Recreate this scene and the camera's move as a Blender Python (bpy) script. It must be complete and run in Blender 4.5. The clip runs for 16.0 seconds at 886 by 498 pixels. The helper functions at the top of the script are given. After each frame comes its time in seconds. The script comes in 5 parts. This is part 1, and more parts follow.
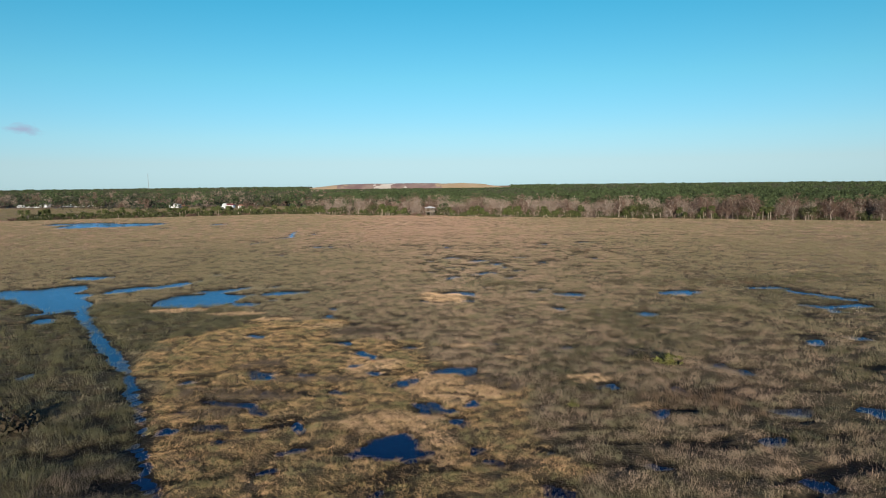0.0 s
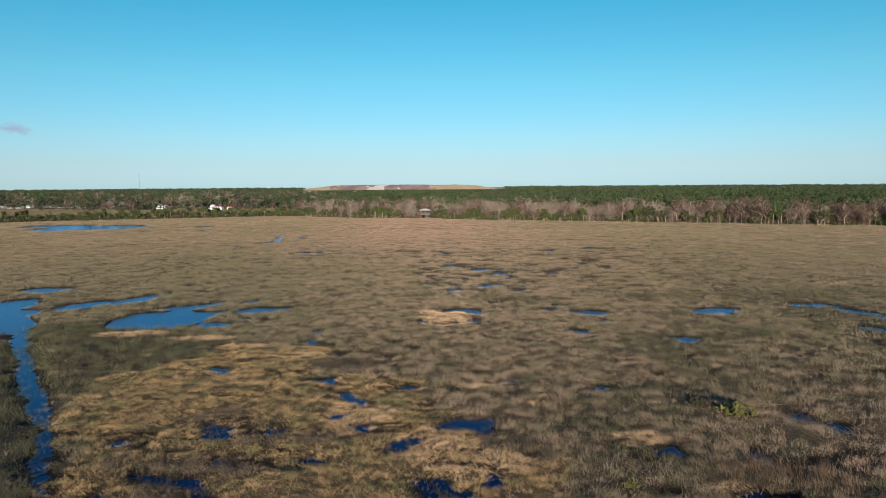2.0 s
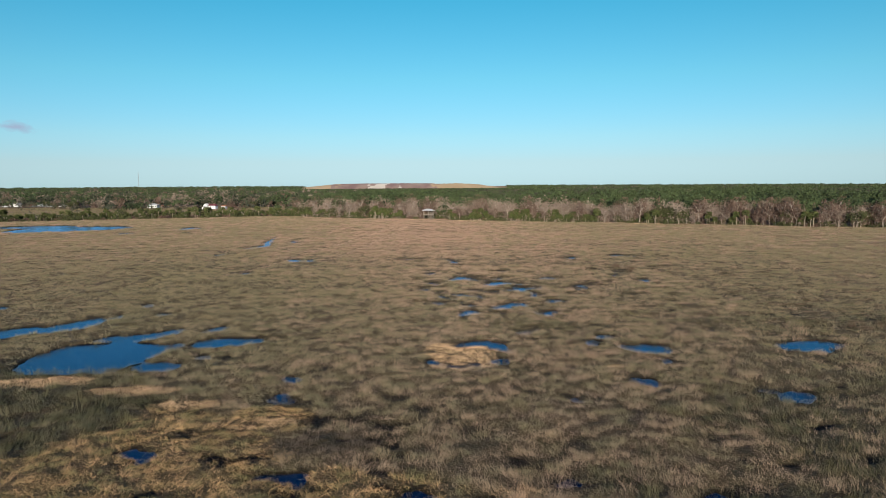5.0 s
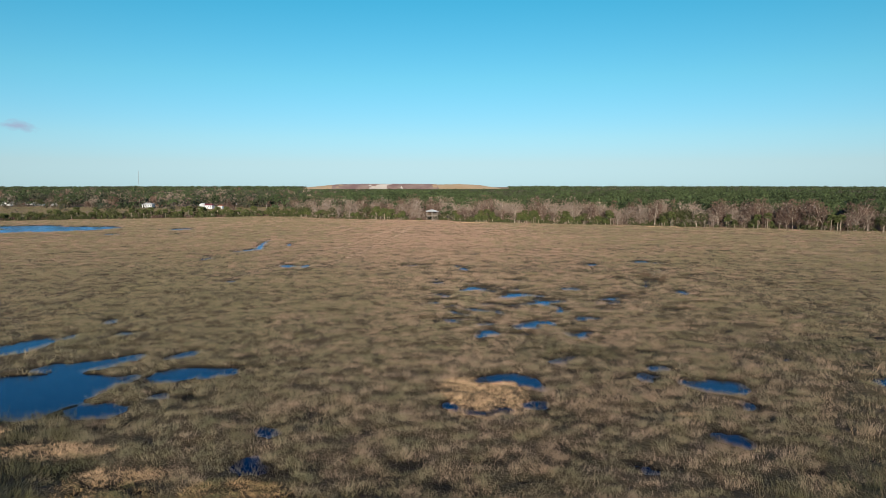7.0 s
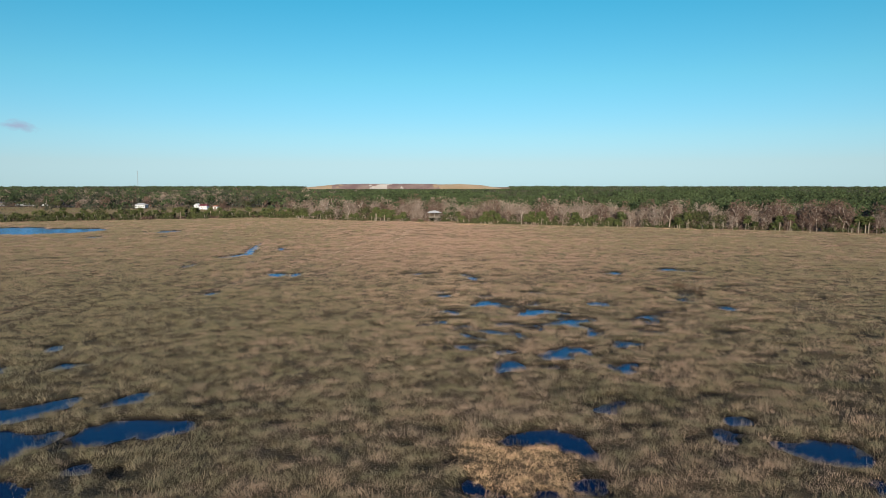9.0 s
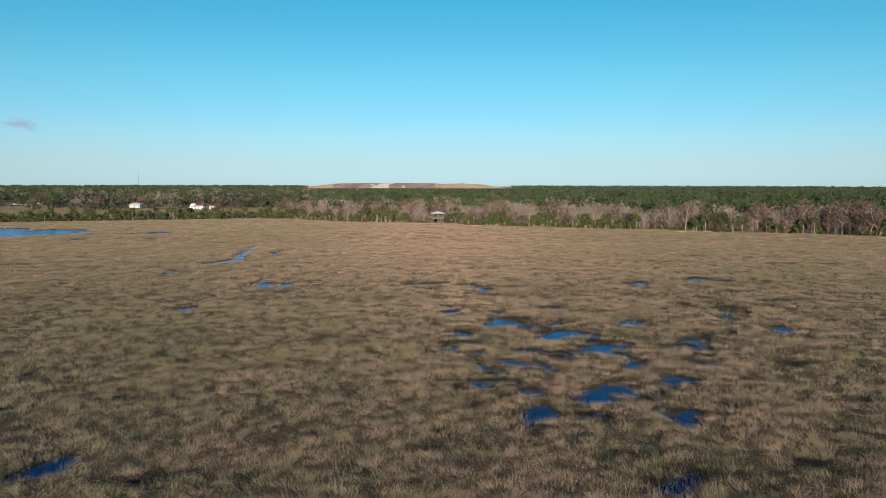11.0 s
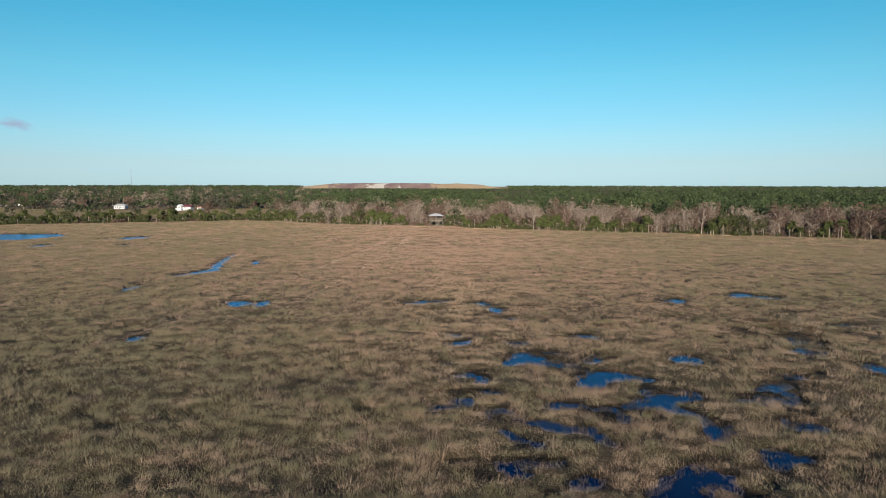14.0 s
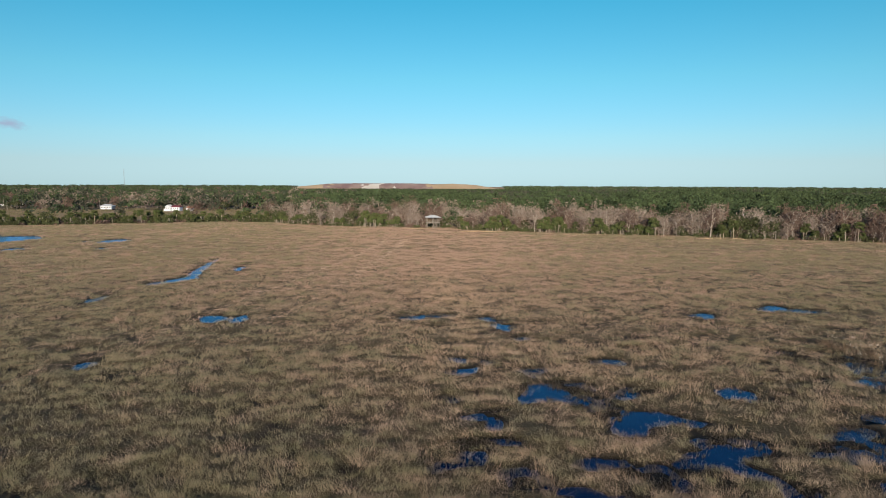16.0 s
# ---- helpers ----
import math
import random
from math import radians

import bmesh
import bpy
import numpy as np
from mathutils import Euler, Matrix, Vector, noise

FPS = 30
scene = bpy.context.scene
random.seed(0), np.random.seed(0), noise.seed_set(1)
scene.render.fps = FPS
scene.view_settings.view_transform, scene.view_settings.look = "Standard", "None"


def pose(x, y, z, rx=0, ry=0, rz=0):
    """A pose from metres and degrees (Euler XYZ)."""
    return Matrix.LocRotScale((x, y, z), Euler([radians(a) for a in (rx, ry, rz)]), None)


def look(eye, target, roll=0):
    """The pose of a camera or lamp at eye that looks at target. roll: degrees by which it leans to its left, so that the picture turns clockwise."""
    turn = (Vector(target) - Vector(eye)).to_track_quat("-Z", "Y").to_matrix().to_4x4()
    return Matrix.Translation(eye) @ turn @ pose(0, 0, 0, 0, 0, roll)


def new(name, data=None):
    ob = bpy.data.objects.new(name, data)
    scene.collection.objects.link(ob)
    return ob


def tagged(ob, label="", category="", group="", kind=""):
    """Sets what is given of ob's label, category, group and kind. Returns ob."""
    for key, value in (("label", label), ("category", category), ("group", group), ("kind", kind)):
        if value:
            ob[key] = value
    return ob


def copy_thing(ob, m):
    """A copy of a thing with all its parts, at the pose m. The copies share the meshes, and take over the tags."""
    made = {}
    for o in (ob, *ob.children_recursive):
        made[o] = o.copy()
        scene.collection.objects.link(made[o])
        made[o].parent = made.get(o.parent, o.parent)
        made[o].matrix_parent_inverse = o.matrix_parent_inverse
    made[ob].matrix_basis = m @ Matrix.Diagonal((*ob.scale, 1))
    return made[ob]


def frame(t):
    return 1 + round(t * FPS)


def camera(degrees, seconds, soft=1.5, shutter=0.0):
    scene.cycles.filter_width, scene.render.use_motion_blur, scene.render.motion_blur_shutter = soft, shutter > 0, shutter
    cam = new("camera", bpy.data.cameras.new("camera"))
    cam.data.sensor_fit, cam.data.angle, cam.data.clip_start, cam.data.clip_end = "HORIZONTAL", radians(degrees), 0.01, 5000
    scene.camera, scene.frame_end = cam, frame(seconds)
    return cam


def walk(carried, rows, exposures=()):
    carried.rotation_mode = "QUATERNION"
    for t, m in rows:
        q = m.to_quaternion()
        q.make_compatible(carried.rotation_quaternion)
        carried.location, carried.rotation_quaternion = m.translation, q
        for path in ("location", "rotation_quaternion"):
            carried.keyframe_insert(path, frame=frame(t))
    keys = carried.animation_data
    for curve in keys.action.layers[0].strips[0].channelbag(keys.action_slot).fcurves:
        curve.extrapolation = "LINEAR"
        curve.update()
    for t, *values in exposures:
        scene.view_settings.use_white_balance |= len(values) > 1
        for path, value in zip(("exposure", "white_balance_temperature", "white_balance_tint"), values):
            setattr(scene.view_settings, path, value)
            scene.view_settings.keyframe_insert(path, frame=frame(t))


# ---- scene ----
cam = camera(64.7, 16.0, 0.95)
PATH = [
    (0, (0.65, -2.157, 20.454), (0.771, -0.169, 20.267), -0.6),
    (0.5, (0.625, 2.007, 20.412), (0.747, 3.995, 20.226), -0.5),
    (1, (0.572, 6.213, 20.403), (0.698, 8.2, 20.219), -0.4),
    (1.5, (0.484, 10.482, 20.429), (0.617, 12.469, 20.246), -0.4),
    (2, (0.423, 14.79, 20.459), (0.563, 16.777, 20.276), -0.4),
    (2.5, (0.554, 19.005, 20.474), (0.693, 20.992, 20.29), -0.3),
    (3, (0.659, 23.214, 20.473), (0.795, 25.2, 20.288), -0.3),
    (3.5, (0.763, 27.323, 20.49), (0.896, 29.31, 20.305), -0.3),
    (4, (0.77, 31.485, 20.556), (0.905, 33.472, 20.368), -0.3),
    (4.2, (0.745, 33.175, 20.553), (0.882, 35.162, 20.366), -0.4),
    (6.5, (-0.045, 53.143, 19.88), (0.09, 55.13, 19.694), -0.0),
    (7, (-0.082, 57.507, 19.795), (0.052, 59.494, 19.611), -0.0),
    (7.5, (-0.163, 62.003, 19.759), (-0.031, 63.99, 19.574), 0.0),
    (8, (-0.203, 66.526, 19.73), (-0.069, 68.513, 19.546), 0.0),
    (8.5, (-0.218, 70.849, 19.713), (-0.085, 72.836, 19.529), 0.0),
    (9, (-0.228, 74.87, 19.696), (-0.095, 76.857, 19.512), 0.0),
    (9.5, (-0.158, 78.909, 19.715), (-0.029, 80.896, 19.53), 0.1),
    (9.7, (-0.129, 80.477, 19.716), (-0.002, 82.464, 19.53), 0.1),
    (11.8, (-0.321, 96.459, 20.018), (-0.189, 98.446, 19.832), 0.1),
    (12, (-0.345, 97.912, 20.028), (-0.211, 99.899, 19.844), 0.1),
    (12.5, (-0.339, 101.346, 20.048), (-0.204, 103.333, 19.863), 0.0),
    (13, (-0.306, 104.606, 20.063), (-0.17, 106.593, 19.878), 0.1),
    (13.5, (-0.301, 107.754, 20.051), (-0.164, 109.741, 19.865), 0.1),
    (14, (-0.342, 110.894, 20.036), (-0.201, 112.881, 19.85), 0.1),
    (14.5, (-0.274, 114.127, 20.04), (-0.132, 116.113, 19.854), 0.1),
    (15, (-0.173, 117.433, 20.01), (-0.029, 119.42, 19.825), 0.1),
    (15.5, (-0.158, 120.815, 20.017), (-0.009, 122.801, 19.832), 0.2),
    (16, (-0.213, 124.132, 20.013), (-0.058, 126.117, 19.828), 0.2),
]
walk(cam, [(t, look(eye, target, roll)) for t, eye, target, roll in PATH], [(0, 0.4, 6500, 10), (16, 0.4, 6500, 10)])

# ---- sky and sun: a low winter sun straight behind the flight ----
SUN_WAY = Vector((0.090, 0.983, -0.160)).normalized()
sky_world = bpy.data.worlds.new("sky")
scene.world = sky_world
sky_world.use_nodes = True


def sky_nodes(tree):
    nodes, links = tree.nodes, tree.links
    back = nodes["Background"]
    tex = nodes.new("ShaderNodeTexSky")
    tex.sky_type, tex.sun_disc = 'NISHITA', False
    tex.sun_elevation = radians(9.3)
    tex.sun_rotation = math.atan2(-SUN_WAY.x, -SUN_WAY.y)
    tex.altitude, tex.air_density, tex.dust_density, tex.ozone_density = 0, 1.0, 0.0, 4.0
    co = nodes.new("ShaderNodeTexCoord")
    sep = nodes.new("ShaderNodeSeparateXYZ")
    links.new(co.outputs["Generated"], sep.inputs[0])
    ramp = nodes.new("ShaderNodeValToRGB")
    e = ramp.color_ramp.elements
    e[0].position, e[0].color = 0.0, SKY_LOW
    e[1].position, e[1].color = 0.8, SKY_HIGH
    for place, tint in SKY_MORE:
        e.new(place).color = tint
    links.new(sep.outputs[2], ramp.inputs[0])
    mul = nodes.new("ShaderNodeMix")
    mul.data_type, mul.blend_type = 'RGBA', 'MULTIPLY'
    mul.inputs[0].default_value = 1
    links.new(tex.outputs[0], mul.inputs[6])
    links.new(ramp.outputs[0], mul.inputs[7])
    # one small shred of cloud low over the western woods
    sub = nodes.new("ShaderNodeVectorMath")
    sub.operation = 'SUBTRACT'
    sub.inputs[1].default_value = (-0.4535, 0.8885, 0.0700)
    links.new(co.outputs["Generated"], sub.inputs[0])
    scl = nodes.new("ShaderNodeMapping")
    scl.vector_type = 'POINT'
    scl.inputs["Rotation"].default_value = (0, radians(22), radians(-27))
    scl.inputs["Scale"].default_value = (48, 20, 105)
    links.new(sub.outputs[0], scl.inputs[0])
    noi = nodes.new("ShaderNodeTexNoise")
    noi.inputs["Scale"].default_value, noi.inputs["Detail"].default_value = 1.6, 5
    links.new(scl.outputs[0], noi.inputs["Vector"])
    ln = nodes.new("ShaderNodeVectorMath")
    ln.operation = 'LENGTH'
    links.new(scl.outputs[0], ln.inputs[0])
    add = nodes.new("ShaderNodeMath")
    add.operation = 'MULTIPLY_ADD'
    add.inputs[1].default_value = 1.6
    links.new(noi.outputs[0], add.inputs[0])
    links.new(ln.outputs["Value"], add.inputs[2])
    rng = nodes.new("ShaderNodeMapRange")
    rng.inputs[1].default_value, rng.inputs[2].default_value = 1.75, 0.95
    rng.inputs[3].default_value, rng.inputs[4].default_value = 0, 0.9
    rng.clamp = True
    links.new(add.outputs[0], rng.inputs[0])
    mix = nodes.new("ShaderNodeMix")
    mix.data_type = 'RGBA'
    mix.inputs[7].default_value = CLOUD
    links.new(rng.outputs[0], mix.inputs[0])
    links.new(mul.outputs[2], mix.inputs[6])
    links.new(mix.outputs[2], back.inputs[0])
    back.inputs[1].default_value = SKY_STRENGTH


SKY_STRENGTH = 0.12
SKY_LOW, SKY_HIGH = (0.58, 0.88, 1.50, 1), (0.06, 0.20, 0.45, 1)
SKY_MORE = ((0.03, (0.74, 0.845, 1.14, 1)), (0.065, (0.77, 0.92, 1.04, 1)), (0.144, (0.63, 1.02, 0.945, 1)), (0.257, (0.33, 1.03, 0.92, 1)), (0.34, (0.20, 0.62, 0.80, 1)), (0.48, (0.10, 0.34, 0.66, 1)))
CLOUD = (2.3, 2.9, 3.9, 1)
sky_nodes(sky_world.node_tree)
sun = new("sun", bpy.data.lights.new("sun", "SUN"))
sun.data.energy, sun.data.angle, sun.data.color = 4.6, radians(0.5), (1.0, 0.855, 0.685)
sun.matrix_world = look((0, 0, 60), Vector((0, 0, 60)) + SUN_WAY)


# ---- materials ----
def surface(name, cols, big=0.05, small=2.0, rough=0.85, bump=0.0, bump_scale=8.0, vary=0.25, island=False, detail=4.0, soft=0.16, spec=0.25):
    """Two or three colours mixed by noise at two sizes, with a random shift from piece to piece."""
    m = bpy.data.materials.new(name)
    m.use_nodes = True
    nodes, links = m.node_tree.nodes, m.node_tree.links
    bsdf = nodes["Principled BSDF"]
    bsdf.inputs["Roughness"].default_value = rough
    bsdf.inputs["Specular IOR Level"].default_value = spec
    if "Diffuse Roughness" in bsdf.inputs:
        bsdf.inputs["Diffuse Roughness"].default_value = 1.0
    geo = nodes.new("ShaderNodeNewGeometry")

    def mixed(a, b, scale, middle, wide):
        n = nodes.new("ShaderNodeTexNoise")
        n.inputs["Scale"].default_value, n.inputs["Detail"].default_value = scale, detail
        links.new(geo.outputs["Position"], n.inputs["Vector"])
        r = nodes.new("ShaderNodeMapRange")
        r.inputs[1].default_value, r.inputs[2].default_value = middle - wide, middle + wide
        links.new(n.outputs[0], r.inputs[0])
        x = nodes.new("ShaderNodeMix")
        x.data_type = 'RGBA'
        links.new(r.outputs[0], x.inputs[0])
        for socket, value in ((x.inputs[6], a), (x.inputs[7], b)):
            if isinstance(value, tuple):
                socket.default_value = (*value, 1)
            else:
                links.new(value, socket)
        return x.outputs[2]

    colour = mixed(cols[0], cols[1], big, 0.5, soft)
    if len(cols) > 2:
        colour = mixed(colour, cols[2], small, 0.56, soft)
    if vary:
        if island:
            rnd = geo.outputs["Random Per Island"]
        else:
            rnd = nodes.new("ShaderNodeObjectInfo").outputs["Random"]
        r = nodes.new("ShaderNodeMapRange")
        r.inputs[3].default_value, r.inputs[4].default_value = 1 - vary, 1 + vary
        links.new(rnd, r.inputs[0])
        hsv = nodes.new("ShaderNodeHueSaturation")
        links.new(r.outputs[0], hsv.inputs["Value"])
        links.new(colour, hsv.inputs["Color"])
        colour = hsv.outputs[0]
    links.new(colour, bsdf.inputs["Base Color"])
    if bump:
        n = nodes.new("ShaderNodeTexNoise")
        n.inputs["Scale"].default_value, n.inputs["Detail"].default_value = bump_scale, 5
        links.new(geo.outputs["Position"], n.inputs["Vector"])
        bm_node = nodes.new("ShaderNodeBump")
        bm_node.inputs["Strength"].default_value, bm_node.inputs["Distance"].default_value = 0.8, bump
        links.new(n.outputs[0], bm_node.inputs["Height"])
        links.new(bm_node.outputs[0], bsdf.inputs["Normal"])
    return m


def water_material():
    """Peaty dark water: a nearly black body under a mirror that grows towards grazing views."""
    m = bpy.data.materials.new("marsh_water")
    m.use_nodes = True
    nodes, links = m.node_tree.nodes, m.node_tree.links
    nodes.remove(nodes["Principled BSDF"])
    geo = nodes.new("ShaderNodeNewGeometry")
    n = nodes.new("ShaderNodeTexNoise")
    n.inputs["Scale"].default_value, n.inputs["Detail"].default_value = 14.0, 4
    links.new(geo.outputs["Position"], n.inputs["Vector"])
    ripple = nodes.new("ShaderNodeBump")
    ripple.inputs["Strength"].default_value, ripple.inputs["Distance"].default_value = 0.9, 0.009
    links.new(n.outputs[0], ripple.inputs["Height"])
    body, gloss = nodes.new("ShaderNodeBsdfDiffuse"), nodes.new("ShaderNodeBsdfGlossy")
    body.inputs["Color"].default_value = (0.006, 0.012, 0.024, 1)
    gloss.inputs["Color"].default_value = (0.50, 0.70, 1.0, 1)
    gloss.inputs["Roughness"].default_value = 0.12
    fres = nodes.new("ShaderNodeFresnel")
    fres.inputs["IOR"].default_value = 1.33
    mix = nodes.new("ShaderNodeMixShader")
    for node in (gloss, fres):
        links.new(ripple.outputs[0], node.inputs["Normal"])
    links.new(fres.outputs[0], mix.inputs[0])
    links.new(body.outputs[0], mix.inputs[1])
    links.new(gloss.outputs[0], mix.inputs[2])
    links.new(mix.outputs[0], nodes["Material Output"].inputs["Surface"])
    return m


M_PEAT = surface("wet_peat_and_thatch", [(0.076, 0.058, 0.036), (0.064, 0.053, 0.03), (0.045, 0.04, 0.021)], big=0.08, small=0.9, bump=0.30, bump_scale=2.5, vary=0)


def wet_below(m, dry, wet):
    """Darker soaked peat wherever the ground lies near the water table."""
    nodes, links = m.node_tree.nodes, m.node_tree.links
    bsdf = nodes["Principled BSDF"]
    source = bsdf.inputs["Base Color"].links[0].from_socket
    geo, sep = nodes.new("ShaderNodeNewGeometry"), nodes.new("ShaderNodeSeparateXYZ")
    links.new(geo.outputs["Position"], sep.inputs[0])
    r = nodes.new("ShaderNodeMapRange")
    r.inputs[1].default_value, r.inputs[2].default_value, r.inputs[3].default_value, r.inputs[4].default_value = wet, dry, 0.16, 1.0
    links.new(sep.outputs[2], r.inputs[0])
    hsv = nodes.new("ShaderNodeHueSaturation")
    links.new(source, hsv.inputs["Color"])
    links.new(r.outputs[0], hsv.inputs["Value"])
    links.new(hsv.outputs[0], bsdf.inputs["Base Color"])


wet_below(M_PEAT, 0.05, -0.06)
M_THATCH = surface("dense_sedge_litter", [(0.164, 0.119, 0.077), (0.139, 0.103, 0.066), (0.109, 0.083, 0.051)], big=0.05, small=0.9, bump=0.25, bump_scale=2.0, vary=0)
M_WATER = water_material()
M_SEDGE = surface("tan_sedge", [(0.327, 0.236, 0.166), (0.283, 0.214, 0.145), (0.223, 0.177, 0.111)], big=0.09, small=0.75, vary=0.17, island=True, rough=0.5, spec=0.5, bump=0.05, bump_scale=11.0)
M_OLIVE = surface("olive_green_sedge", [(0.253, 0.202, 0.126), (0.205, 0.175, 0.101), (0.115, 0.115, 0.051)], big=0.09, small=0.75, vary=0.18, island=True, rough=0.5, spec=0.5, bump=0.05, bump_scale=11.0)
M_RUSSET = surface("russet_far_sedge", [(0.351, 0.232, 0.173), (0.302, 0.208, 0.151), (0.266, 0.191, 0.136)], big=0.03, small=0.6, vary=0.1, island=True, rough=0.5, spec=0.5, bump=0.05, bump_scale=11.0)
M_GOLD = surface("golden_matted_grass", [(0.544, 0.36, 0.188), (0.454, 0.313, 0.16), (0.175, 0.156, 0.05)], big=0.16, small=1.5, vary=0.34, island=True, rough=0.5, spec=0.5, bump=0.05, bump_scale=11.0)
M_SHOOT = surface("fresh_green_shoots", [(0.153, 0.149, 0.055), (0.109, 0.117, 0.041), (0.219, 0.19, 0.08)], big=0.3, small=1.2, vary=0.25, island=True, rough=0.5, spec=0.5, bump=0.05, bump_scale=11.0)
M_REED = surface("dark_green_rush", [(0.076, 0.078, 0.027), (0.101, 0.09, 0.036), (0.031, 0.037, 0.011)], big=0.12, small=0.7, vary=0.28, island=True, rough=0.5, spec=0.5, bump=0.05, bump_scale=11.0)
M_STRAW = surface("pale_bleached_straw", [(0.627, 0.449, 0.279), (0.554, 0.392, 0.237), (0.408, 0.306, 0.174)], big=0.3, small=1.0, vary=0.18, island=True, rough=0.5, spec=0.5, bump=0.05, bump_scale=11.0)
M_TRACK = surface("pale_trodden_sedge", [(0.432, 0.324, 0.252), (0.374, 0.281, 0.215)], big=0.2, vary=0.2, island=True)
M_GREYREED = surface("grey_dead_reed", [(0.138, 0.113, 0.085), (0.093, 0.077, 0.061)], big=0.4, vary=0.35, island=True)
M_CATTAIL = surface("brown_dead_cattail", [(0.15, 0.105, 0.066), (0.085, 0.06, 0.04)], big=0.5, vary=0.4, island=True)
M_WHITETUFT = surface("plain_white_tuft", [(0.60, 0.56, 0.48), (0.5, 0.46, 0.38)], big=2, vary=0.1, island=True)
M_GREENSHRUB = surface("fresh_green_leaf", [(0.121, 0.121, 0.036), (0.073, 0.081, 0.024)], big=1.0, vary=0.3, island=True)
M_DARKSHRUB = surface("dark_dead_leaf", [(0.041, 0.041, 0.024), (0.065, 0.049, 0.032)], big=1.0, vary=0.3, island=True)
M_WEED = surface("black_sodden_weed", [(0.036, 0.031, 0.023), (0.061, 0.049, 0.032)], big=0.5, vary=0.4, island=True)
M_BARK = surface("grey_bark", [(0.399, 0.354, 0.308), (0.263, 0.227, 0.19)], big=1.5, vary=0.4)
M_PALMTRUNK = surface("pale_palm_trunk", [(0.348, 0.304, 0.247), (0.243, 0.207, 0.166)], big=1.2, vary=0.2)
M_PALM = surface("palm_frond", [(0.071, 0.096, 0.029), (0.047, 0.066, 0.022), (0.102, 0.105, 0.046)], big=0.35, small=0.8, vary=0.3, island=True)
M_TWIG = surface("bare_grey_twigs", [(0.267, 0.216, 0.182), (0.188, 0.149, 0.124)], big=0.15, vary=0.28, island=True)
M_TWIGRED = surface("reddish_brown_twigs", [(0.142, 0.095, 0.075), (0.104, 0.071, 0.057)], big=0.15, vary=0.28, island=True)
M_OAK = surface("live_oak_leaf", [(0.049, 0.058, 0.023), (0.069, 0.077, 0.032)], big=0.3, vary=0.35, island=True)
M_PINE = surface("pine_needles", [(0.061, 0.088, 0.037), (0.032, 0.048, 0.022)], big=0.05, vary=0.5, island=True)
# far woods' own green and brown, with the blue haze mixed into the colour
M_WOODMIX = surface("mixed_far_wood", [(0.032, 0.046, 0.028), (0.071, 0.068, 0.05)], big=0.04, vary=0.28, island=True)
M_FIELD = surface("dry_pasture", [(0.15, 0.126, 0.081), (0.117, 0.113, 0.057)], big=0.03, vary=0.3, island=True)
M_WHITE = surface("white_painted_siding", [(0.72, 0.75, 0.78), (0.64, 0.67, 0.69)], big=0.6, rough=0.6, vary=0.03)
M_ROOFRED = surface("red_metal_roof", [(0.146, 0.036, 0.042), (0.121, 0.034, 0.041)], big=0.6, rough=0.5, vary=0.05)
M_ROOFGREY = surface("light_grey_metal_roof", [(0.34, 0.365, 0.389), (0.292, 0.316, 0.34)], big=0.6, rough=0.45, vary=0.08)
M_ROOFBROWN = surface("red_brown_shingles", [(0.243, 0.113, 0.073), (0.178, 0.089, 0.065)], big=1.0, rough=0.9, vary=0.1)
M_GLASS = surface("dark_window_glass", [(0.02, 0.025, 0.03), (0.03, 0.035, 0.04)], big=2, rough=0.1, vary=0)
M_TIMBER = surface("weathered_grey_timber", [(0.308, 0.275, 0.235), (0.227, 0.198, 0.166)], big=1.8, vary=0.15)
M_STEEL = surface("galvanised_steel", [(0.283, 0.292, 0.3), (0.227, 0.235, 0.243)], big=0.5, rough=0.5, vary=0.05)
M_TYRE = surface("black_rubber", [(0.02, 0.02, 0.02), (0.03, 0.03, 0.03)], big=3, vary=0)
M_HILL = surface("bare_brown_earth", [(0.154, 0.112, 0.112), (0.126, 0.087, 0.091), (0.211, 0.17, 0.154)], big=0.006, small=0.02, vary=0)
M_HILLGRASS = surface("dry_yellow_hill_grass", [(0.275, 0.219, 0.154), (0.227, 0.178, 0.121)], big=0.01, vary=0)
M_SHEET = surface("pale_plastic_sheeting", [(0.405, 0.389, 0.373), (0.34, 0.324, 0.308)], big=0.02, rough=0.5, vary=0)


# ---- small tools ----
rng = np.random.default_rng(11)


def lattice(ix, iy, seed):
    h = (ix.astype(np.int64) * 374761393 + iy.astype(np.int64) * 668265263 + seed * 2246822519) & 0xFFFFFFFF
    h = ((h ^ (h >> 13)) * 1274126177) & 0xFFFFFFFF
    return ((h ^ (h >> 16)) & 0xFFFF) / 65535.0


def wave(x, y, size, seed):
    """Smooth value noise from 0 to 1."""
    u, v = np.asarray(x, float) / size, np.asarray(y, float) / size
    iu, iv = np.floor(u), np.floor(v)
    fu, fv = u - iu, v - iv
    fu, fv = fu * fu * (3 - 2 * fu), fv * fv * (3 - 2 * fv)
    a, b = lattice(iu, iv, seed), lattice(iu + 1, iv, seed)
    c, d = lattice(iu, iv + 1, seed), lattice(iu + 1, iv + 1, seed)
    return (a * (1 - fu) + b * fu) * (1 - fv) + (c * (1 - fu) + d * fu) * fv


